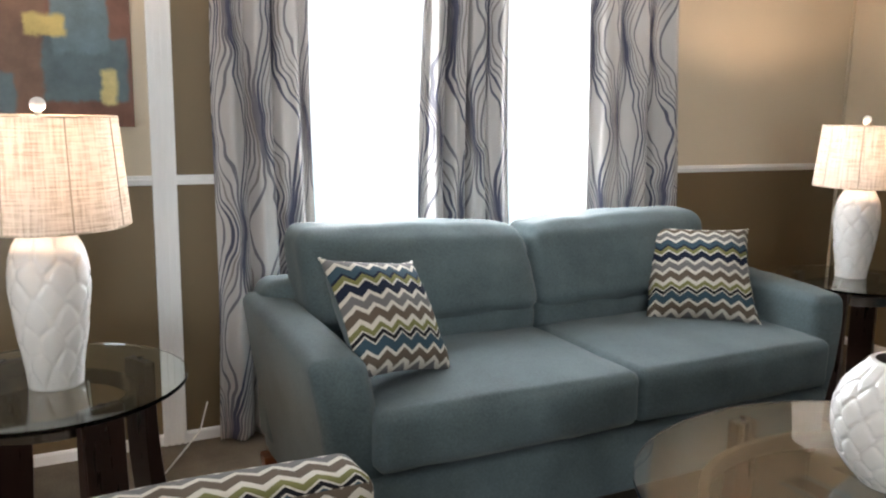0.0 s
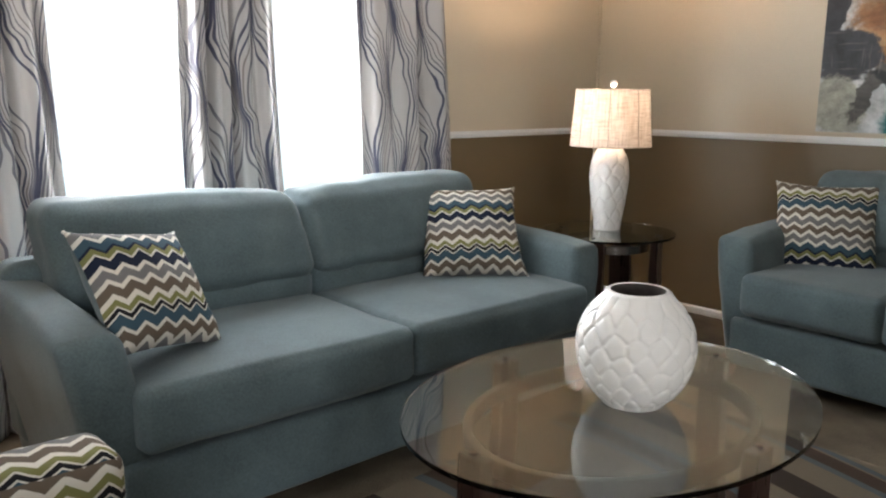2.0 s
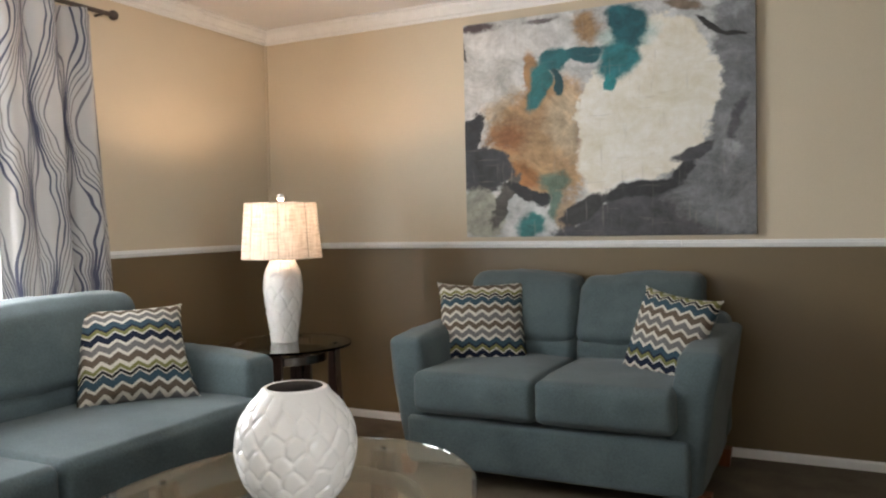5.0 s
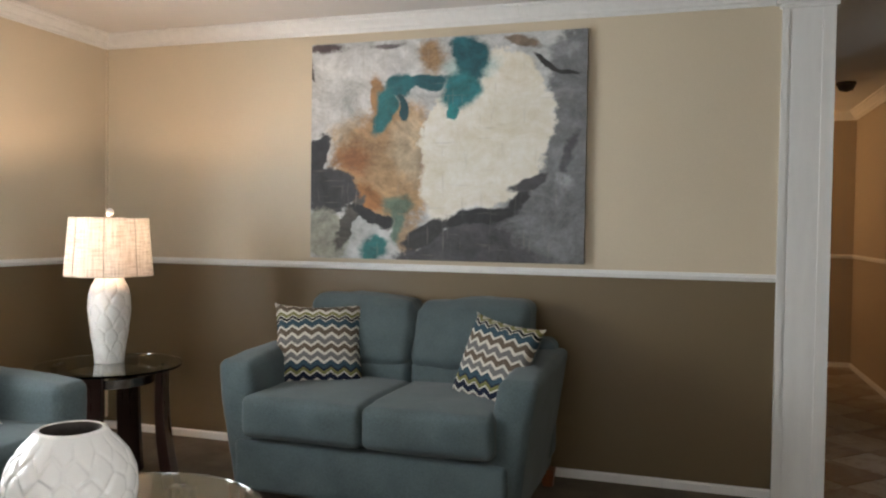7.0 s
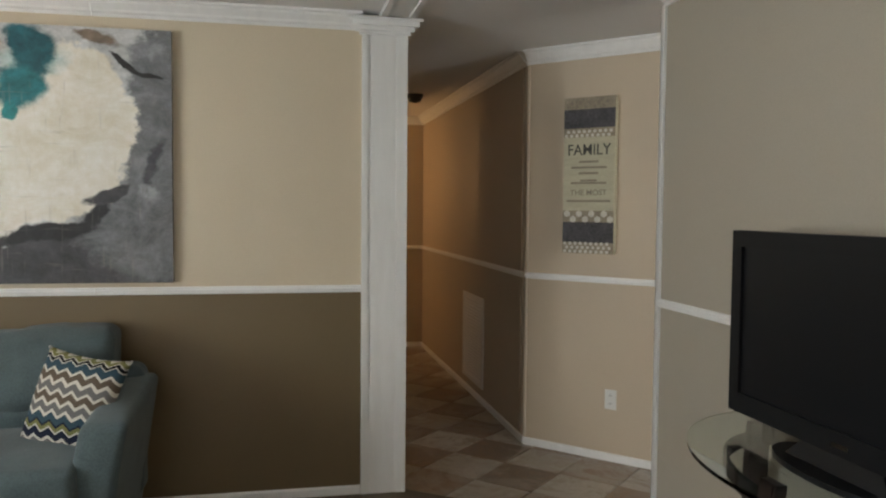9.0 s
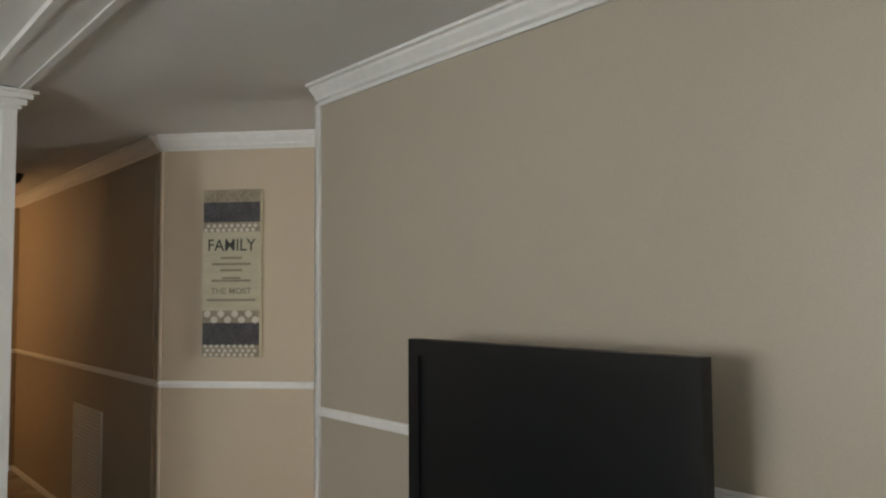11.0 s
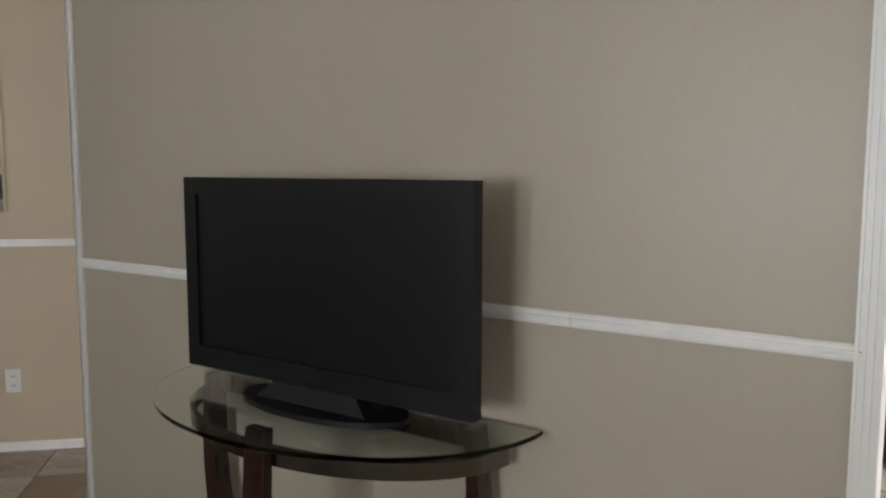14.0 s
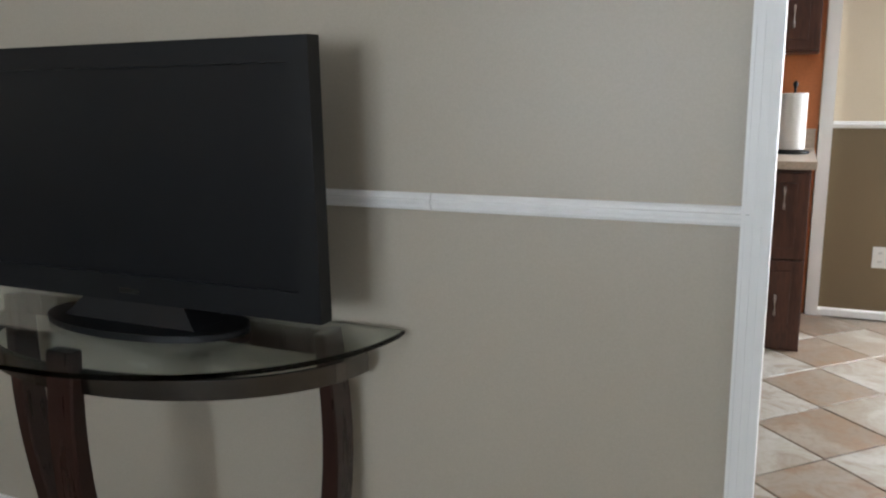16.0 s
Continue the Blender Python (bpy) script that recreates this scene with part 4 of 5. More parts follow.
# ---- curtains ----
def curtain(x0, x1, x2, x3, folds, seed, label):
    """A hanging panel from x0..x1 at the top to x2..x3 at the floor, in soft folds."""
    bm = bmesh.new()
    lay = bm.loops.layers.uv.new()
    NX, NZ, H = 110, 60, 2.22
    rnd = random.Random(seed)
    ph = [rnd.uniform(0, 6.28) for _ in range(4)]
    grid = []
    for j in range(NZ + 1):
        f = j / NZ
        z = 0.012 + (H - 0.012) * f
        row = []
        for i in range(NX + 1):
            u = i / NX
            x = (x2 + (x3 - x2) * u) * (1 - f) + (x0 + (x1 - x0) * u) * f
            amp = 0.028 + 0.012 * math.sin(u * 5 + ph[1])
            w = math.sin(u * folds * 6.283 + ph[0] + 0.5 * math.sin(3 * f + ph[2])) + 0.35 * math.sin(u * folds * 2.3 * 6.283 + ph[3] + f)
            x += 0.010 * math.cos(u * folds * 6.283 + ph[0]) + 0.006 * math.sin(9 * f + ph[1]) * (1 if u in (0, 1) else 0.6)
            row.append(bm.verts.new((x, 2.315 + amp * w, z)))
        grid.append(row)
    spread = abs(x1 - x0) * 1.35
    for j in range(NZ):
        for i in range(NX):
            q = [(i, j), (i + 1, j), (i + 1, j + 1), (i, j + 1)]
            fc = bm.faces.new([grid[b2][a] for a, b2 in q])
            for l, (a, b2) in zip(fc.loops, q):
                l[lay].uv = (a / NX * spread + seed * 0.37, b2 / NZ * H)
    ob = part("curtain", bm, CURTAIN, None, "", True)
    mod = ob.modifiers.new("cloth", "SOLIDIFY")
    mod.thickness = 0.002
    tagged(ob, label, "curtain", "patterned curtains")


curtain(1.345, 1.715, 1.335, 1.76, 3.4, 1, "floor-length curtain with wavy indigo and grey stripes beside the trim")
curtain(2.205, 2.60, 2.18, 2.68, 4.2, 2, "wavy-striped curtain gathered between the two windows")
curtain(3.06, 3.62, 3.11, 3.73, 3.2, 3, "wavy-striped curtain hanging at the sofa's end")
rod = thing("curtain_rod", pose(0, 0, 0), "dark metal curtain rod above the windows", "curtain rod")
part("rod", tube([(1.26, 2.315, 2.235), (3.72, 2.315, 2.235)], 0.012, 12), BRASSY, rod)
for x in (1.26, 3.72):
    k2 = bmesh.new()
    bmesh.ops.create_uvsphere(k2, u_segments=14, v_segments=8, radius=0.025, matrix=Matrix.Translation((x, 2.315, 2.235)))
    part("end_knob", k2, BRASSY, rod, "", True)
for x in (1.30, 2.46, 3.68):
    part("bracket", tube([(x, NORTH - 0.001, 2.235), (x, 2.32, 2.235)], 0.006, 8), BRASSY, rod)


# ---- pictures ----
def canvas(name, m, w, h, d, material, label, category):
    """A stretched canvas facing local -y, its middle at the origin."""
    top = thing(name, m, label, category)
    part("stretcher", (lambda b2: (box(b2, -w / 2, w / 2, 0.003, d, -h / 2, h / 2), b2)[1])(bmesh.new()), CANVAS_EDGE, top)
    bm = bmesh.new()
    lay = bm.loops.layers.uv.new()
    vs = [bm.verts.new(p) for p in ((-w / 2, 0, -h / 2), (w / 2, 0, -h / 2), (w / 2, 0, h / 2), (-w / 2, 0, h / 2), (-w / 2, 0.003, -h / 2), (w / 2, 0.003, -h / 2), (w / 2, 0.003, h / 2), (-w / 2, 0.003, h / 2))]
    for q in ((0, 1, 2, 3), (1, 5, 6, 2), (4, 0, 3, 7), (3, 2, 6, 7), (4, 5, 1, 0)):
        f = bm.faces.new([vs[i] for i in q])
        for l in f.loops:
            l[lay].uv = (l.vert.co.x / w + 0.5, l.vert.co.z / h + 0.5)
    part("painted_face", bm, material, top)
    return top


cream, tan, rust, teal, grey, dark, pale = (0.80, 0.76, 0.67), (0.42, 0.27, 0.14), (0.30, 0.13, 0.05), (0.02, 0.17, 0.19), (0.115, 0.12, 0.13), (0.02, 0.02, 0.024), (0.54, 0.55, 0.55)
BIG = painted("abstract_painting", pale, (
    (0.20, 0.90, 0.26, 0.13, 0, 0.8, 0.8, (0.60, 0.60, 0.60)),
    (0.06, 0.985, 0.10, 0.035, 0, 1.4, 0.6, (0.09, 0.07, 0.075)),
    (0.30, 0.985, 0.08, 0.02, 0, 1.4, 0.6, (0.14, 0.12, 0.13)),
    (0.005, 0.88, 0.012, 0.10, 0, 1.4, 0.6, (0.09, 0.08, 0.08)),
    (0.15, 0.60, 0.12, 0.10, 30, 0.8, 0.7, (0.42, 0.33, 0.23)),
    (0.29, 0.40, 0.21, 0.29, 18, 0.6, 0.30, tan),
    (0.33, 0.60, 0.17, 0.17, 0, 0.6, 0.45, (0.40, 0.25, 0.13)),
    (0.38, 0.52, 0.09, 0.22, 0, 0.6, 0.6, (0.50, 0.39, 0.26)),
    (0.18, 0.46, 0.10, 0.12, 0, 0.8, 0.7, rust),
    (0.22, 0.27, 0.075, 0.11, 25, 0.8, 0.5, (0.36, 0.16, 0.055)),
    (0.46, 0.92, 0.07, 0.10, 0, 0.8, 0.6, (0.33, 0.21, 0.11)),
    (0.03, 0.44, 0.055, 0.16, -14, 0.5, 0.12, (0.03, 0.03, 0.036)),
    (0.085, 0.30, 0.12, 0.11, 38, 0.6, 0.16, (0.045, 0.046, 0.052)),
    (0.04, 0.11, 0.11, 0.13, 0, 0.5, 0.18, (0.36, 0.36, 0.30)),
    (0.145, 0.16, 0.028, 0.16, -28, 0.5, 0.2, (0.09, 0.085, 0.075)),
    (0.235, 0.185, 0.10, 0.035, -30, 0.5, 0.2, dark),
    (0.30, 0.165, 0.022, 0.03, 0, 0.5, 0.3, dark),
    (0.33, 0.25, 0.065, 0.075, 20, 0.8, 0.5, (0.13, 0.18, 0.13)),
    (0.345, 0.14, 0.035, 0.10, 14, 0.8, 0.5, (0.12, 0.19, 0.15)),
    (0.25, 0.05, 0.085, 0.075, 0, 0.7, 0.4, (0.025, 0.16, 0.16)),
    (0.39, 0.10, 0.045, 0.11, 0, 0.8, 0.5, (0.38, 0.27, 0.17)),
    (1.02, 0.55, 0.17, 0.65, 0, 0.5, 0.20, (0.17, 0.175, 0.185)),
    (0.72, 0.02, 0.40, 0.20, 8, 0.5, 0.14, (0.065, 0.064, 0.07)),
    (0.93, 0.22, 0.25, 0.26, 26, 0.6, 0.35, (0.175, 0.18, 0.19)),
    (0.66, 0.575, 0.238, 0.365, -4, 0.35, 0.08, cream),
    (0.51, 0.32, 0.11, 0.17, 10, 0.5, 0.25, cream),
    (0.74, 0.76, 0.13, 0.17, 0, 0.4, 0.2, cream),
    (0.60, 0.86, 0.13, 0.08, 0, 0.5, 0.6, (0.42, 0.55, 0.53)),
    (0.64, 0.19, 0.17, 0.040, 10, 0.5, 0.30, (0.022, 0.022, 0.025)),
    (0.455, 0.13, 0.11, 0.045, 38, 0.5, 0.25, (0.035, 0.034, 0.036)),
    (0.785, 0.27, 0.030, 0.085, -24, 0.5, 0.35, (0.028, 0.028, 0.032)),
    (0.82, 0.355, 0.085, 0.028, 30, 0.5, 0.3, (0.06, 0.06, 0.066)),
    (0.875, 0.865, 0.085, 0.016, -38, 0.5, 0.3, (0.03, 0.028, 0.028)),
    (0.95, 0.83, 0.05, 0.012, 6, 0.5, 0.4, (0.03, 0.03, 0.03)),
    (0.78, 0.965, 0.10, 0.030, -6, 0.8, 0.5, (0.20, 0.15, 0.11)),
    (0.93, 0.94, 0.06, 0.05, 0, 0.8, 0.6, (0.28, 0.29, 0.31)),
    (0.95, 0.48, 0.022, 0.16, -10, 0.8, 0.6, (0.07, 0.07, 0.08)),
    (0.93, 0.37, 0.035, 0.045, 0, 0.8, 0.6, (0.32, 0.33, 0.35)),
    (0.245, 0.74, 0.035, 0.12, -4, 0.4, 0.3, (0.33, 0.19, 0.09)),
    (0.60, 0.90, 0.075, 0.12, 8, 0.4, 0.3, (0.012, 0.10, 0.125)),
    (0.555, 0.76, 0.095, 0.10, 10, 0.4, 0.4, teal),
    (0.525, 0.68, 0.028, 0.05, 0, 0.4, 0.3, (0.02, 0.21, 0.22)),
    (0.43, 0.815, 0.10, 0.035, 6, 0.4, 0.3, (0.012, 0.085, 0.105)),
    (0.335, 0.80, 0.065, 0.055, 30, 0.4, 0.3, (0.015, 0.12, 0.14)),
    (0.275, 0.68, 0.050, 0.135, -4, 0.4, 0.3, (0.02, 0.15, 0.16)),
    (0.345, 0.70, 0.022, 0.075, 20, 0.4, 0.3, (0.012, 0.07, 0.085)),
))
canvas("abstract_painting", pose(EAST - 0.04, 0.225, 1.685, 0, 0, -90), 1.52, 1.18, 0.036, BIG, "large abstract canvas in cream, teal, rust and grey", "painting")
SMALL = blocks("block_painting", (0.19, 0.085, 0.055), (
    (0.30, 0.64, 0.0, 0.5, (0.20, 0.11, 0.07)), (0.62, 0.98, 0.10, 0.34, (0.10, 0.15, 0.17)), (0.66, 0.9, 0.28, 0.6, (0.14, 0.21, 0.24)), (0.35, 0.5, 0.05, 0.2, (0.12, 0.17, 0.19)),
    (0.55, 0.72, 0.34, 0.42, (0.62, 0.50, 0.17)), (0.86, 0.93, 0.09, 0.22, (0.66, 0.56, 0.24)), (0.0, 0.3, 0.2, 0.6, (0.13, 0.19, 0.21)), (0.1, 0.5, 0.6, 1.0, (0.24, 0.1, 0.05)), (0.6, 1.0, 0.65, 1.0, (0.09, 0.13, 0.15))))
canvas("abstract_painting", pose(0.70, NORTH - 0.04, 1.70), 0.75, 0.90, 0.036, SMALL, "abstract canvas of rust, blue and yellow blocks above the end table", "painting")

SIGN_A, SIGN_Z, OUT_A, OUT_Z = 0.422, 1.655, 0.567, 0.36

# the tall family sign
sign = thing("family_sign", on_sign_wall(SIGN_A, 0.045, SIGN_Z), "tall wooden wall sign with patterned bands and lettering", "wall sign")
sign.scale.z = 0.945
board = surface("sign_cream_board", (0.50, 0.47, 0.34), 0.7, 0.08, 40, 5, 0.1, 0.001, stretch=(1, 1, 8))
charcoal = surface("sign_charcoal_paint", (0.075, 0.072, 0.078), 0.8, 0.3, 60, 9, 0.2, 0.001)
sandy = surface("sign_sandy_paint", (0.30, 0.255, 0.19), 0.8, 0.2, 90, 9, 0.1, 0.001)
hexw = surface("sign_hexagon_paint", (0.60, 0.57, 0.5), 0.7, 0.1, 50, 9, 0.1, 0.001)
inkm = surface("sign_ink", (0.05, 0.048, 0.045), 0.7, 0.1, 60, 9, 0, 0)
tanm = surface("sign_tan_ink", (0.25, 0.21, 0.16), 0.7, 0.1, 60, 9, 0, 0)
SW, SH = 0.318, 0.955
boxes("board", [(-SW / 2, SW / 2, 0.004, 0.042, -SH / 2, SH / 2)], board, sign)
for z0, z1, mt in ((0.405, 0.477, sandy), (0.29, 0.405, charcoal), (0.235, 0.29, sandy), (-0.285, -0.215, sandy), (-0.41, -0.285, charcoal), (-0.477, -0.41, sandy)):
    boxes("painted_band", [(-SW / 2, SW / 2, 0.001, 0.004, z0, z1)], mt, sign)
for z0, rws, dx in ((0.42, 2, 0.055), (0.245, 2, 0.033), (-0.465, 3, 0.033)):
    for r in range(rws):
        for k in range(int(SW / dx)):
            bm = bmesh.new()
            bmesh.ops.create_cone(bm, segments=6, radius1=0.011, radius2=0.011, depth=0.002, cap_ends=True, matrix=pose(-SW / 2 + dx * (k + 0.5 + 0.4 * (r % 2)), 0.0, z0 + 0.024 * r, 90, 0, 0))
            part("motif", bm, hexw if z0 < 0.3 else tanm, sign)
for r in range(2):
    for k in range(4):
        bm = bmesh.new()
        bmesh.ops.create_cone(bm, segments=6, radius1=0.021, radius2=0.021, depth=0.002, cap_ends=True, matrix=pose(-0.132 + 0.077 * k + 0.0385 * r, 0.0, -0.234 - 0.033 * r, 90, 0, 0))
        part("hexagon", bm, hexw, sign)


def lettering(text, x, z, size, material, parent):
    cu = bpy.data.curves.new("lettering", "FONT")
    cu.body, cu.size, cu.align_x, cu.align_y, cu.extrude = text, size, "CENTER", "CENTER", 0.0008
    cu.offset = 0.0004
    tmp = bpy.data.objects.new("lettering_curve", cu)
    me = bpy.data.meshes.new_from_object(tmp)
    bpy.data.objects.remove(tmp)
    me.materials.clear()
    me.materials.append(material)
    ob = new("lettering", me)
    ob.parent = parent
    ob.matrix_basis = pose(x, 0.002, z, 90, 0, 0)
    return ob


lt = lettering("FAMILY", 0, 0.155, 0.083, inkm, sign)
lt.scale.y = 1.15
lettering("THE MOST", 0, -0.105, 0.048, tanm, sign)
for z, w2 in ((0.085, 0.12), (0.05, 0.22), (0.015, 0.12), (-0.03, 0.10), (-0.045, 0.22), (-0.155, 0.27)):
    boxes("script_line", [(-w2 / 2, w2 / 2, 0.001, 0.004, z - 0.006, z + 0.006)], tanm, sign)


# ---- television on the half-moon stand ----
tv = thing("television", pose(2.783, -2.475, 0.765), "large black flat-screen television, switched off", "television")
TW, TZ0, TZ1 = 1.018, 0.06, 0.63
b0 = 0.05
boxes("bezel", [(-TW / 2, TW / 2, 0.0, 0.04, TZ1 - b0, TZ1), (-TW / 2, TW / 2, 0.0, 0.04, TZ0, TZ0 + b0 + 0.012), (-TW / 2, -TW / 2 + b0, 0.0, 0.04, TZ0 + b0 + 0.012, TZ1 - b0), (TW / 2 - b0, TW / 2, 0.0, 0.04, TZ0 + b0 + 0.012, TZ1 - b0)], BLACK, tv)
boxes("screen", [(-TW / 2 + b0, TW / 2 - b0, 0.01, 0.03, TZ0 + b0 + 0.012, TZ1 - b0)], SCREEN, tv, "dark glossy screen")
boxes("back_housing", [(-TW / 2 + 0.09, TW / 2 - 0.09, -0.06, -0.001, TZ0 + 0.02, TZ1 - 0.02)], BLACK, tv, "", 0.012)
bm = bmesh.new()
box(bm, -0.13, 0.13, -0.05, 0.03, 0.015, 0.08)
for v in bm.verts:
    if v.co.z < 0.04:
        v.co.x *= 1.5
        v.co.y = v.co.y * 1.3 + 0.02
part("neck", bm, BLACK, tv)
part("foot", prism([(x, y) for x, y in oval(0.285, 0.125, 48)], 0.0, 0.016, 0.006), BLACK, tv)
boxes("badge", [(-0.03, 0.03, 0.040, 0.0415, TZ0 + 0.02, TZ0 + 0.032)], DARKMETAL, tv)

stand = thing("tv_stand", pose(2.83, -2.64, 0), "half-moon glass console on dark curved wooden legs", "console table")
HW, HD, HT = 0.64, 0.49, 0.7645
part("glass_top", prism(oval(HW, HD, 60, 0, math.pi, False), HT - 0.012, HT, 0.003), GLASS, stand, "half-moon clear glass top")
part("apron", band(oval(HW * 0.87, HD * 0.755, 48, 0.06, math.pi - 0.06, False), oval(HW * 0.87 - 0.014, HD * 0.755 - 0.014, 48, 0.06, math.pi - 0.06, False), HT - 0.10, HT - 0.056, False), DARKMETAL, stand, "dark nickel curved apron")
boxes("back_rail", [(-0.46, 0.50, 0.03, 0.054, HT - 0.075, HT - 0.014)], ESPRESSO, stand, "", 0.002)
for x, y, g in ((-0.455, 0.055, 180), (0.50, 0.055, 0), (-0.015, HD * 0.72, 90)):
    part("leg", sabre_leg(HT - 0.013, -0.10, 0.075, 0.045), ESPRESSO, stand, "espresso-stained sabre leg", False, pose(x, y, 0, 0, 0, g))


# ---- small fixtures ----
def plate(m, label):
    top = thing("wall_outlet", m, label, "outlet")
    boxes("cover", [(-0.036, 0.036, -0.006, -0.0005, -0.058, 0.058)], PLASTIC, top, "", 0.002)
    for z in (-0.024, 0.024):
        boxes("socket", [(-0.017, 0.017, -0.008, -0.006, z - 0.015, z + 0.015)], PLASTIC, top)
        for x in (-0.006, 0.006):
            boxes("slot", [(x - 0.0015, x + 0.0015, -0.0085, -0.008, z - 0.004, z + 0.006)], SLOT, top)


plate(on_sign_wall(OUT_A, 0.0, OUT_Z), "white wall outlet below the family sign")
plate(pose(0.955, K_SOUTH, 0.345, 0, 0, 180), "white wall outlet on the brown kitchen wall")
plate(pose(4.05, NORTH, 0.50), "white wall outlet behind the end table")

vent = thing("return_vent", pose(6.97, HALL_S, 0.45, 0, 0, 180), "white slatted air-return grille low on the hallway wall", "vent")
boxes("frame", [(-0.32, 0.32, -0.012, -0.001, 0.305, 0.34), (-0.32, 0.32, -0.012, -0.001, -0.34, -0.305), (-0.32, -0.285, -0.012, -0.001, -0.305, 0.305), (0.285, 0.32, -0.012, -0.001, -0.305, 0.305)], PLASTIC, vent)
boxes("backing", [(-0.285, 0.285, -0.003, -0.001, -0.305, 0.305)], TRIM, vent)
sl = bmesh.new()
box(sl, -0.285, 0.285, -0.01, -0.004, -0.006, 0.006)
slat_mesh = mesh_of("slat", sl, [PLASTIC])
for k in range(24):
    s2 = new("slat", slat_mesh)
    s2.parent, s2.matrix_basis = vent, pose(0, 0, -0.293 + 0.0255 * k, 20, 0, 0)

det = thing("smoke_detector", pose(4.50, -1.12, CEIL), "white round smoke detector on the ceiling", "smoke detector")
part("mount", lathe([(0.068, -0.012), (0.068, -0.0005)], 32), PLASTIC, det)
part("cover", lathe([(0.0, -0.048), (0.035, -0.047), (0.054, -0.036), (0.06, -0.012)], 32, False, False), PLASTIC, det, "", True)
det2 = thing("smoke_detector", pose(7.6, -2.15, CEIL), "small dark round fixture on the hallway ceiling", "ceiling fixture")
part("mount", lathe([(0.07, -0.02), (0.07, -0.0005)], 24), SLOT, det2)
part("cover", lathe([(0.0, -0.075), (0.05, -0.06), (0.065, -0.02)], 24, False, False), SLOT, det2, "", True)

cord = part("lamp_cord", tube([(4.10, 1.66, 0.58), (4.12, 1.72, 0.40), (4.16, 1.80, 0.22), (4.13, 1.9, 0.10), (4.08, 2.1, 0.02), (4.05, 2.34, 0.10), (4.05, 2.386, 0.45)], 0.0035, 6), CORDWHITE, None, "", True)
tagged(cord, "white lamp cord hanging to the wall outlet", "cord")
cord = part("lamp_cord", tube([(0.84, 1.52, 0.58), (0.86, 1.62, 0.30), (0.92, 1.85, 0.02), (1.10, 2.12, 0.012), (1.26, 2.34, 0.06), (1.30, 2.385, 0.16)], 0.0035, 6), CORDWHITE, None, "", True)
tagged(cord, "white lamp cord trailing along the floor", "cord")


# ---- kitchen seen past the partition ----
def cabinet(name, x0, x1, y0, y1, z0, z1, doors, label):
    """A cabinet unit facing +y. doors: (x0, x1, z0, z1, handle x, handle z)."""
    top = thing(name, pose((x0 + x1) / 2, y0, z0), label, "cabinet")
    w, d, h = (x1 - x0) / 2, y1 - y0, z1 - z0
    boxes("body", [(-w, w, 0, d, 0, h)], CHERRY, top, "", 0.002)
    for a, b2, c, e, hx, hz in doors:
        dr = boxes("door", [(a, b2, d + 0.002, d + 0.02, c, e), (a + 0.05, b2 - 0.05, d + 0.02, d + 0.024, c + 0.05, e - 0.05)], CHERRY, top, "", 0.003)
        part("handle", tube([(hx, d + 0.022, hz - 0.05), (hx, d + 0.045, hz - 0.035), (hx, d + 0.045, hz + 0.035), (hx, d + 0.022, hz + 0.05)], 0.006, 8), NICKEL, dr, "bright nickel pull")


cabinet("base_cabinet", 1.335, 1.90, K_SOUTH + 0.005, -5.14, 0.0, 0.885, ((-0.278, 0.278, 0.46, 0.87, -0.175, 0.75), (-0.278, 0.278, 0.09, 0.45, -0.165, 0.23)), "dark cherry base cabinet with nickel pulls under the worktop")
cabinet("base_cabinet", 1.905, 2.50, K_SOUTH + 0.005, -5.14, 0.0, 0.885, ((-0.29, 0.29, 0.09, 0.87, -0.2, 0.7),), "dark cherry base cabinet with a nickel pull")
cabinet("wall_cabinet", 1.335, 1.90, K_SOUTH + 0.005, -5.45, 1.42, 2.30, ((-0.278, 0.278, 0.01, 0.82, -0.16, 0.17),), "dark cherry wall cabinet above the worktop")
cabinet("wall_cabinet", 1.905, 2.50, K_SOUTH + 0.005, -5.45, 1.42, 2.30, ((-0.29, 0.29, 0.01, 0.82, -0.2, 0.17),), "dark cherry wall cabinet above the worktop")
wk = boxes("worktop", [(1.315, 2.6, K_SOUTH + 0.003, -5.09, 0.886, 0.925)], COUNTER, None, "", 0.004)
tagged(wk, "speckled tan laminate worktop with a square edge", "worktop")
boxes("backsplash", [(1.315, 2.6, K_SOUTH + 0.003, K_SOUTH + 0.022, 0.926, 1.03)], COUNTER, wk)
towel = thing("paper_towel_holder", pose(1.43, -5.52, 0.9255), "white paper towel roll on a black holder", "paper towel holder")
part("base", lathe([(0.085, 0), (0.085, 0.012), (0.03, 0.018)], 28), BLACK, towel)
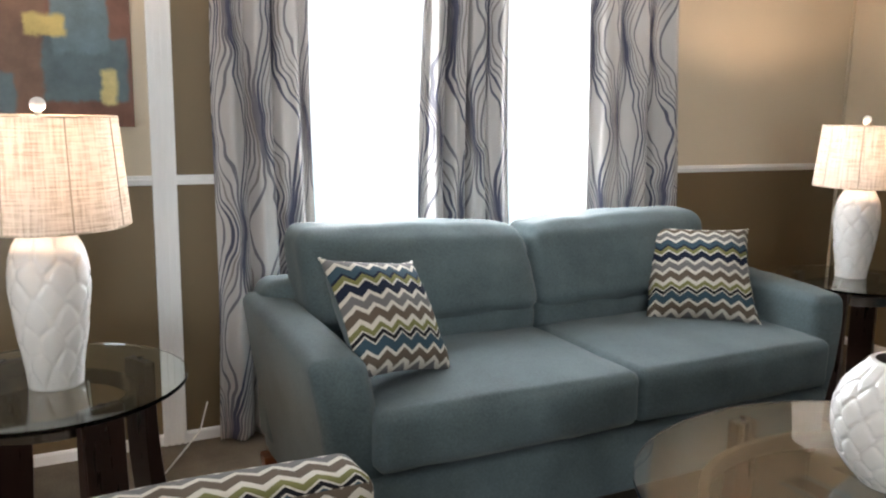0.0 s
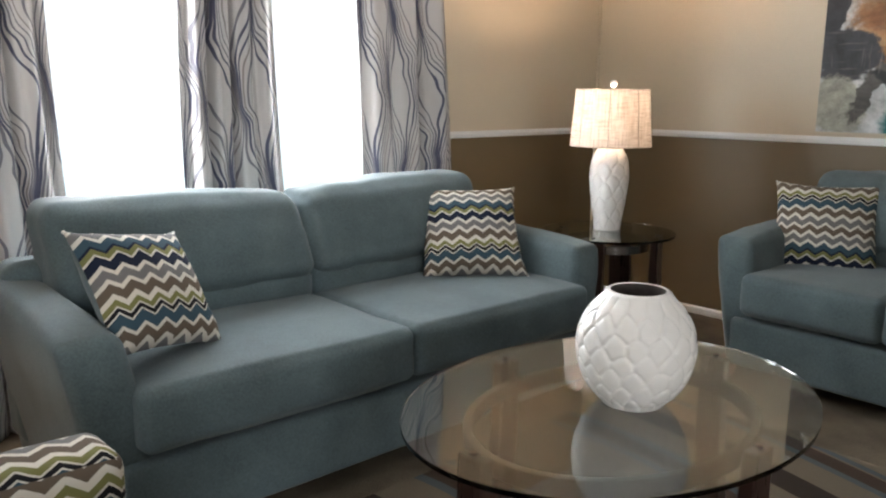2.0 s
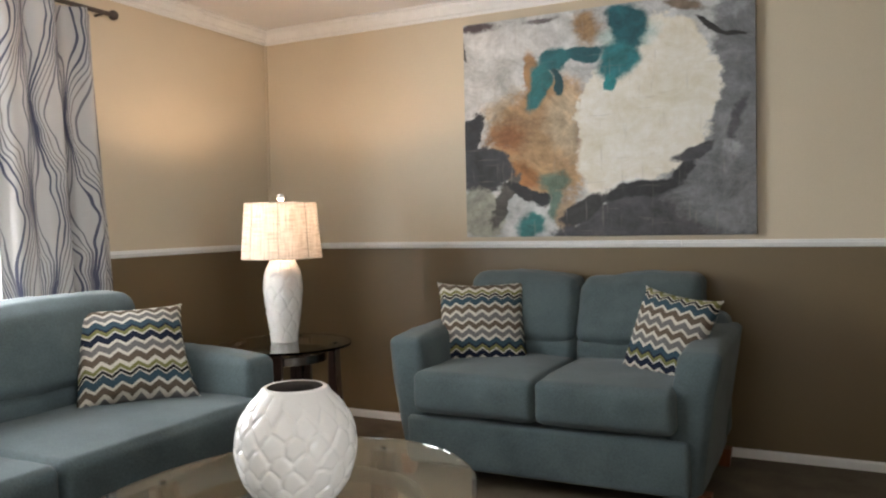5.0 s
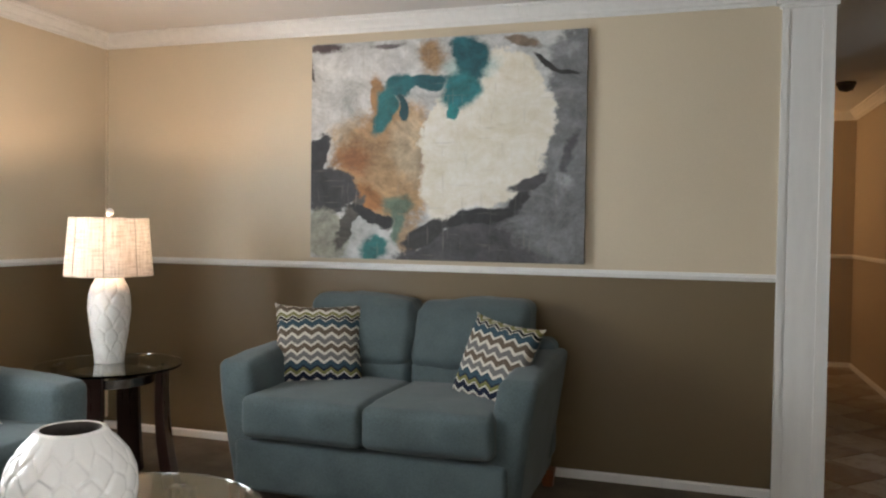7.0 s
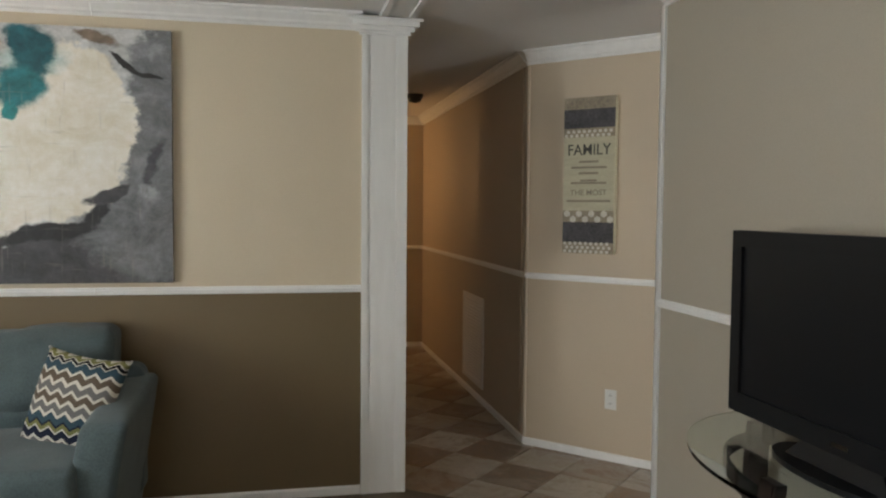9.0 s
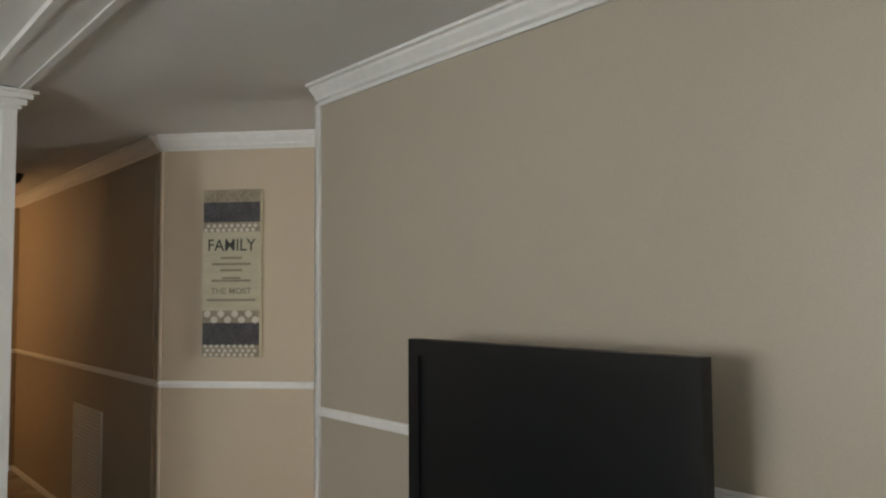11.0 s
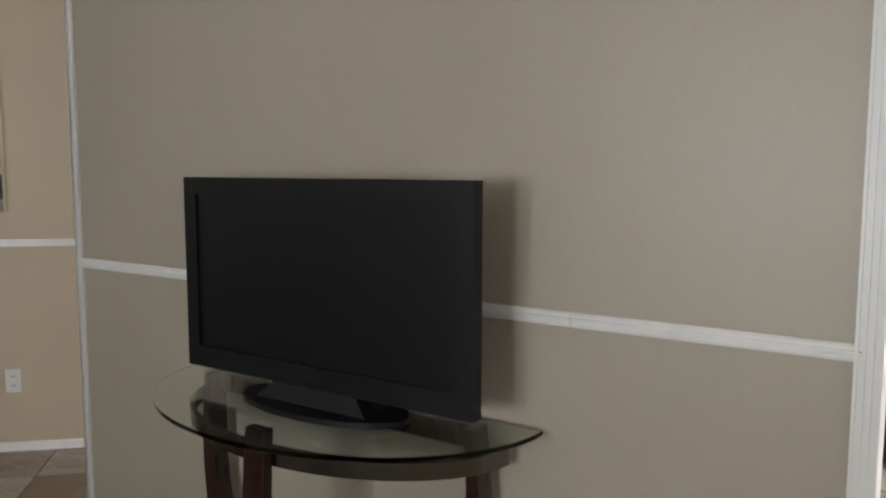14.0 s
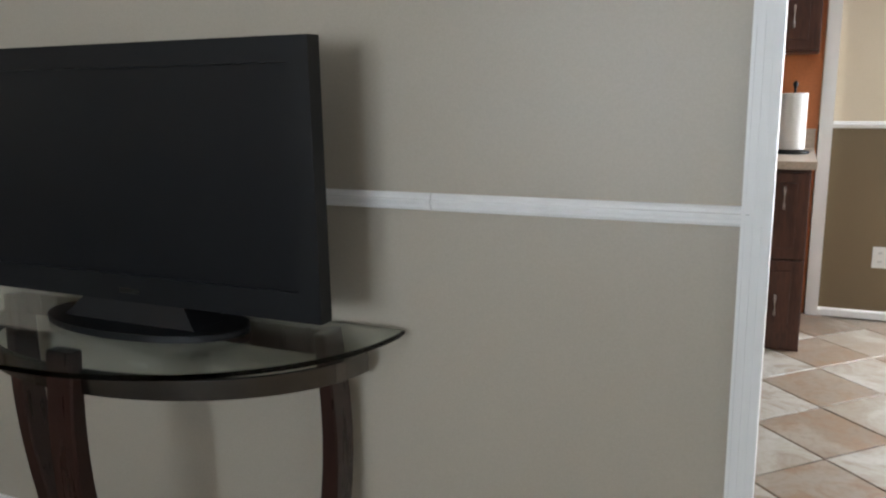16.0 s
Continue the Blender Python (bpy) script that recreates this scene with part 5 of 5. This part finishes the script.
part("pole", lathe([(0.006, 0.012), (0.006, 0.325), (0.012, 0.335), (0.012, 0.35), (0.004, 0.36)], 12), BLACK, towel)
part("paper_roll", lathe([(0.02, 0.02), (0.06, 0.02), (0.062, 0.025), (0.062, 0.295), (0.06, 0.30), (0.02, 0.30)], 36, False, False), PAPER, towel, "white quilted paper roll")

# ---- floor tiles, laid on the diagonal ----
tile_floor = structure(boxes("floor_tiles", [(TV_W + 0.1, TV_W + 0.2, SOUTH - 0.09, SOUTH - 0.08, -0.0118, -0.0115)], GROUT), "diagonal slate-look floor tiles in tan and grey", "tile floor")
SIDE = 0.334
q = SIDE / math.sqrt(2)
tm = bmesh.new()
rings = [[tm.verts.new((a * s, b2 * s, z)) for a, b2 in ((1, 0), (0, 1), (-1, 0), (0, -1))] for s, z in ((q - 0.001, -0.0118), (q - 0.0015, -0.002), (q - 0.004, -0.0005))]
for a, b2 in zip(rings, rings[1:]):
    for i in range(4):
        tm.faces.new((a[i], a[(i + 1) % 4], b2[(i + 1) % 4], b2[i]))
tm.faces.new(rings[-1])
brown_mesh = mesh_of("tile", tm, [TILE_BROWN])
pale_mesh = brown_mesh.copy()
pale_mesh.materials[0] = TILE_PALE
D = 0.48


def tiled(x, y):
    """Whether a tile centred here lies in the kitchen, the passage or the hall."""
    if y < SOUTH - 0.30 and -0.2 < x < 5.5 and y > K_SOUTH + 0.0:
        return True
    return x > 4.25 and HALL_S - 0.1 < y < COL_S + 0.1 and x < 9.3 and (x - 4.22) * 1.005 - (y + 2.685) * 0.77 > 0.05 or (4.3 < x < 5.6 and K_SOUTH < y < -2.3 and (x - 4.22) * 1.005 - (y + 2.685) * 0.77 > 0.05)


for i in range(-4, 44):
    for j in range(-20, 20):
        if (i + j) % 2 == 0:
            x, y = 1.25 + D / 2 * i, -3.98 + D / 2 * (j + 1)
            if tiled(x, y):
                tl = new("tile", pale_mesh if i % 2 else brown_mesh)
                tl.parent, tl.matrix_basis = tile_floor, pose(x, y, 0, 0, 0, random.choice((0, 90, 180, 270)))
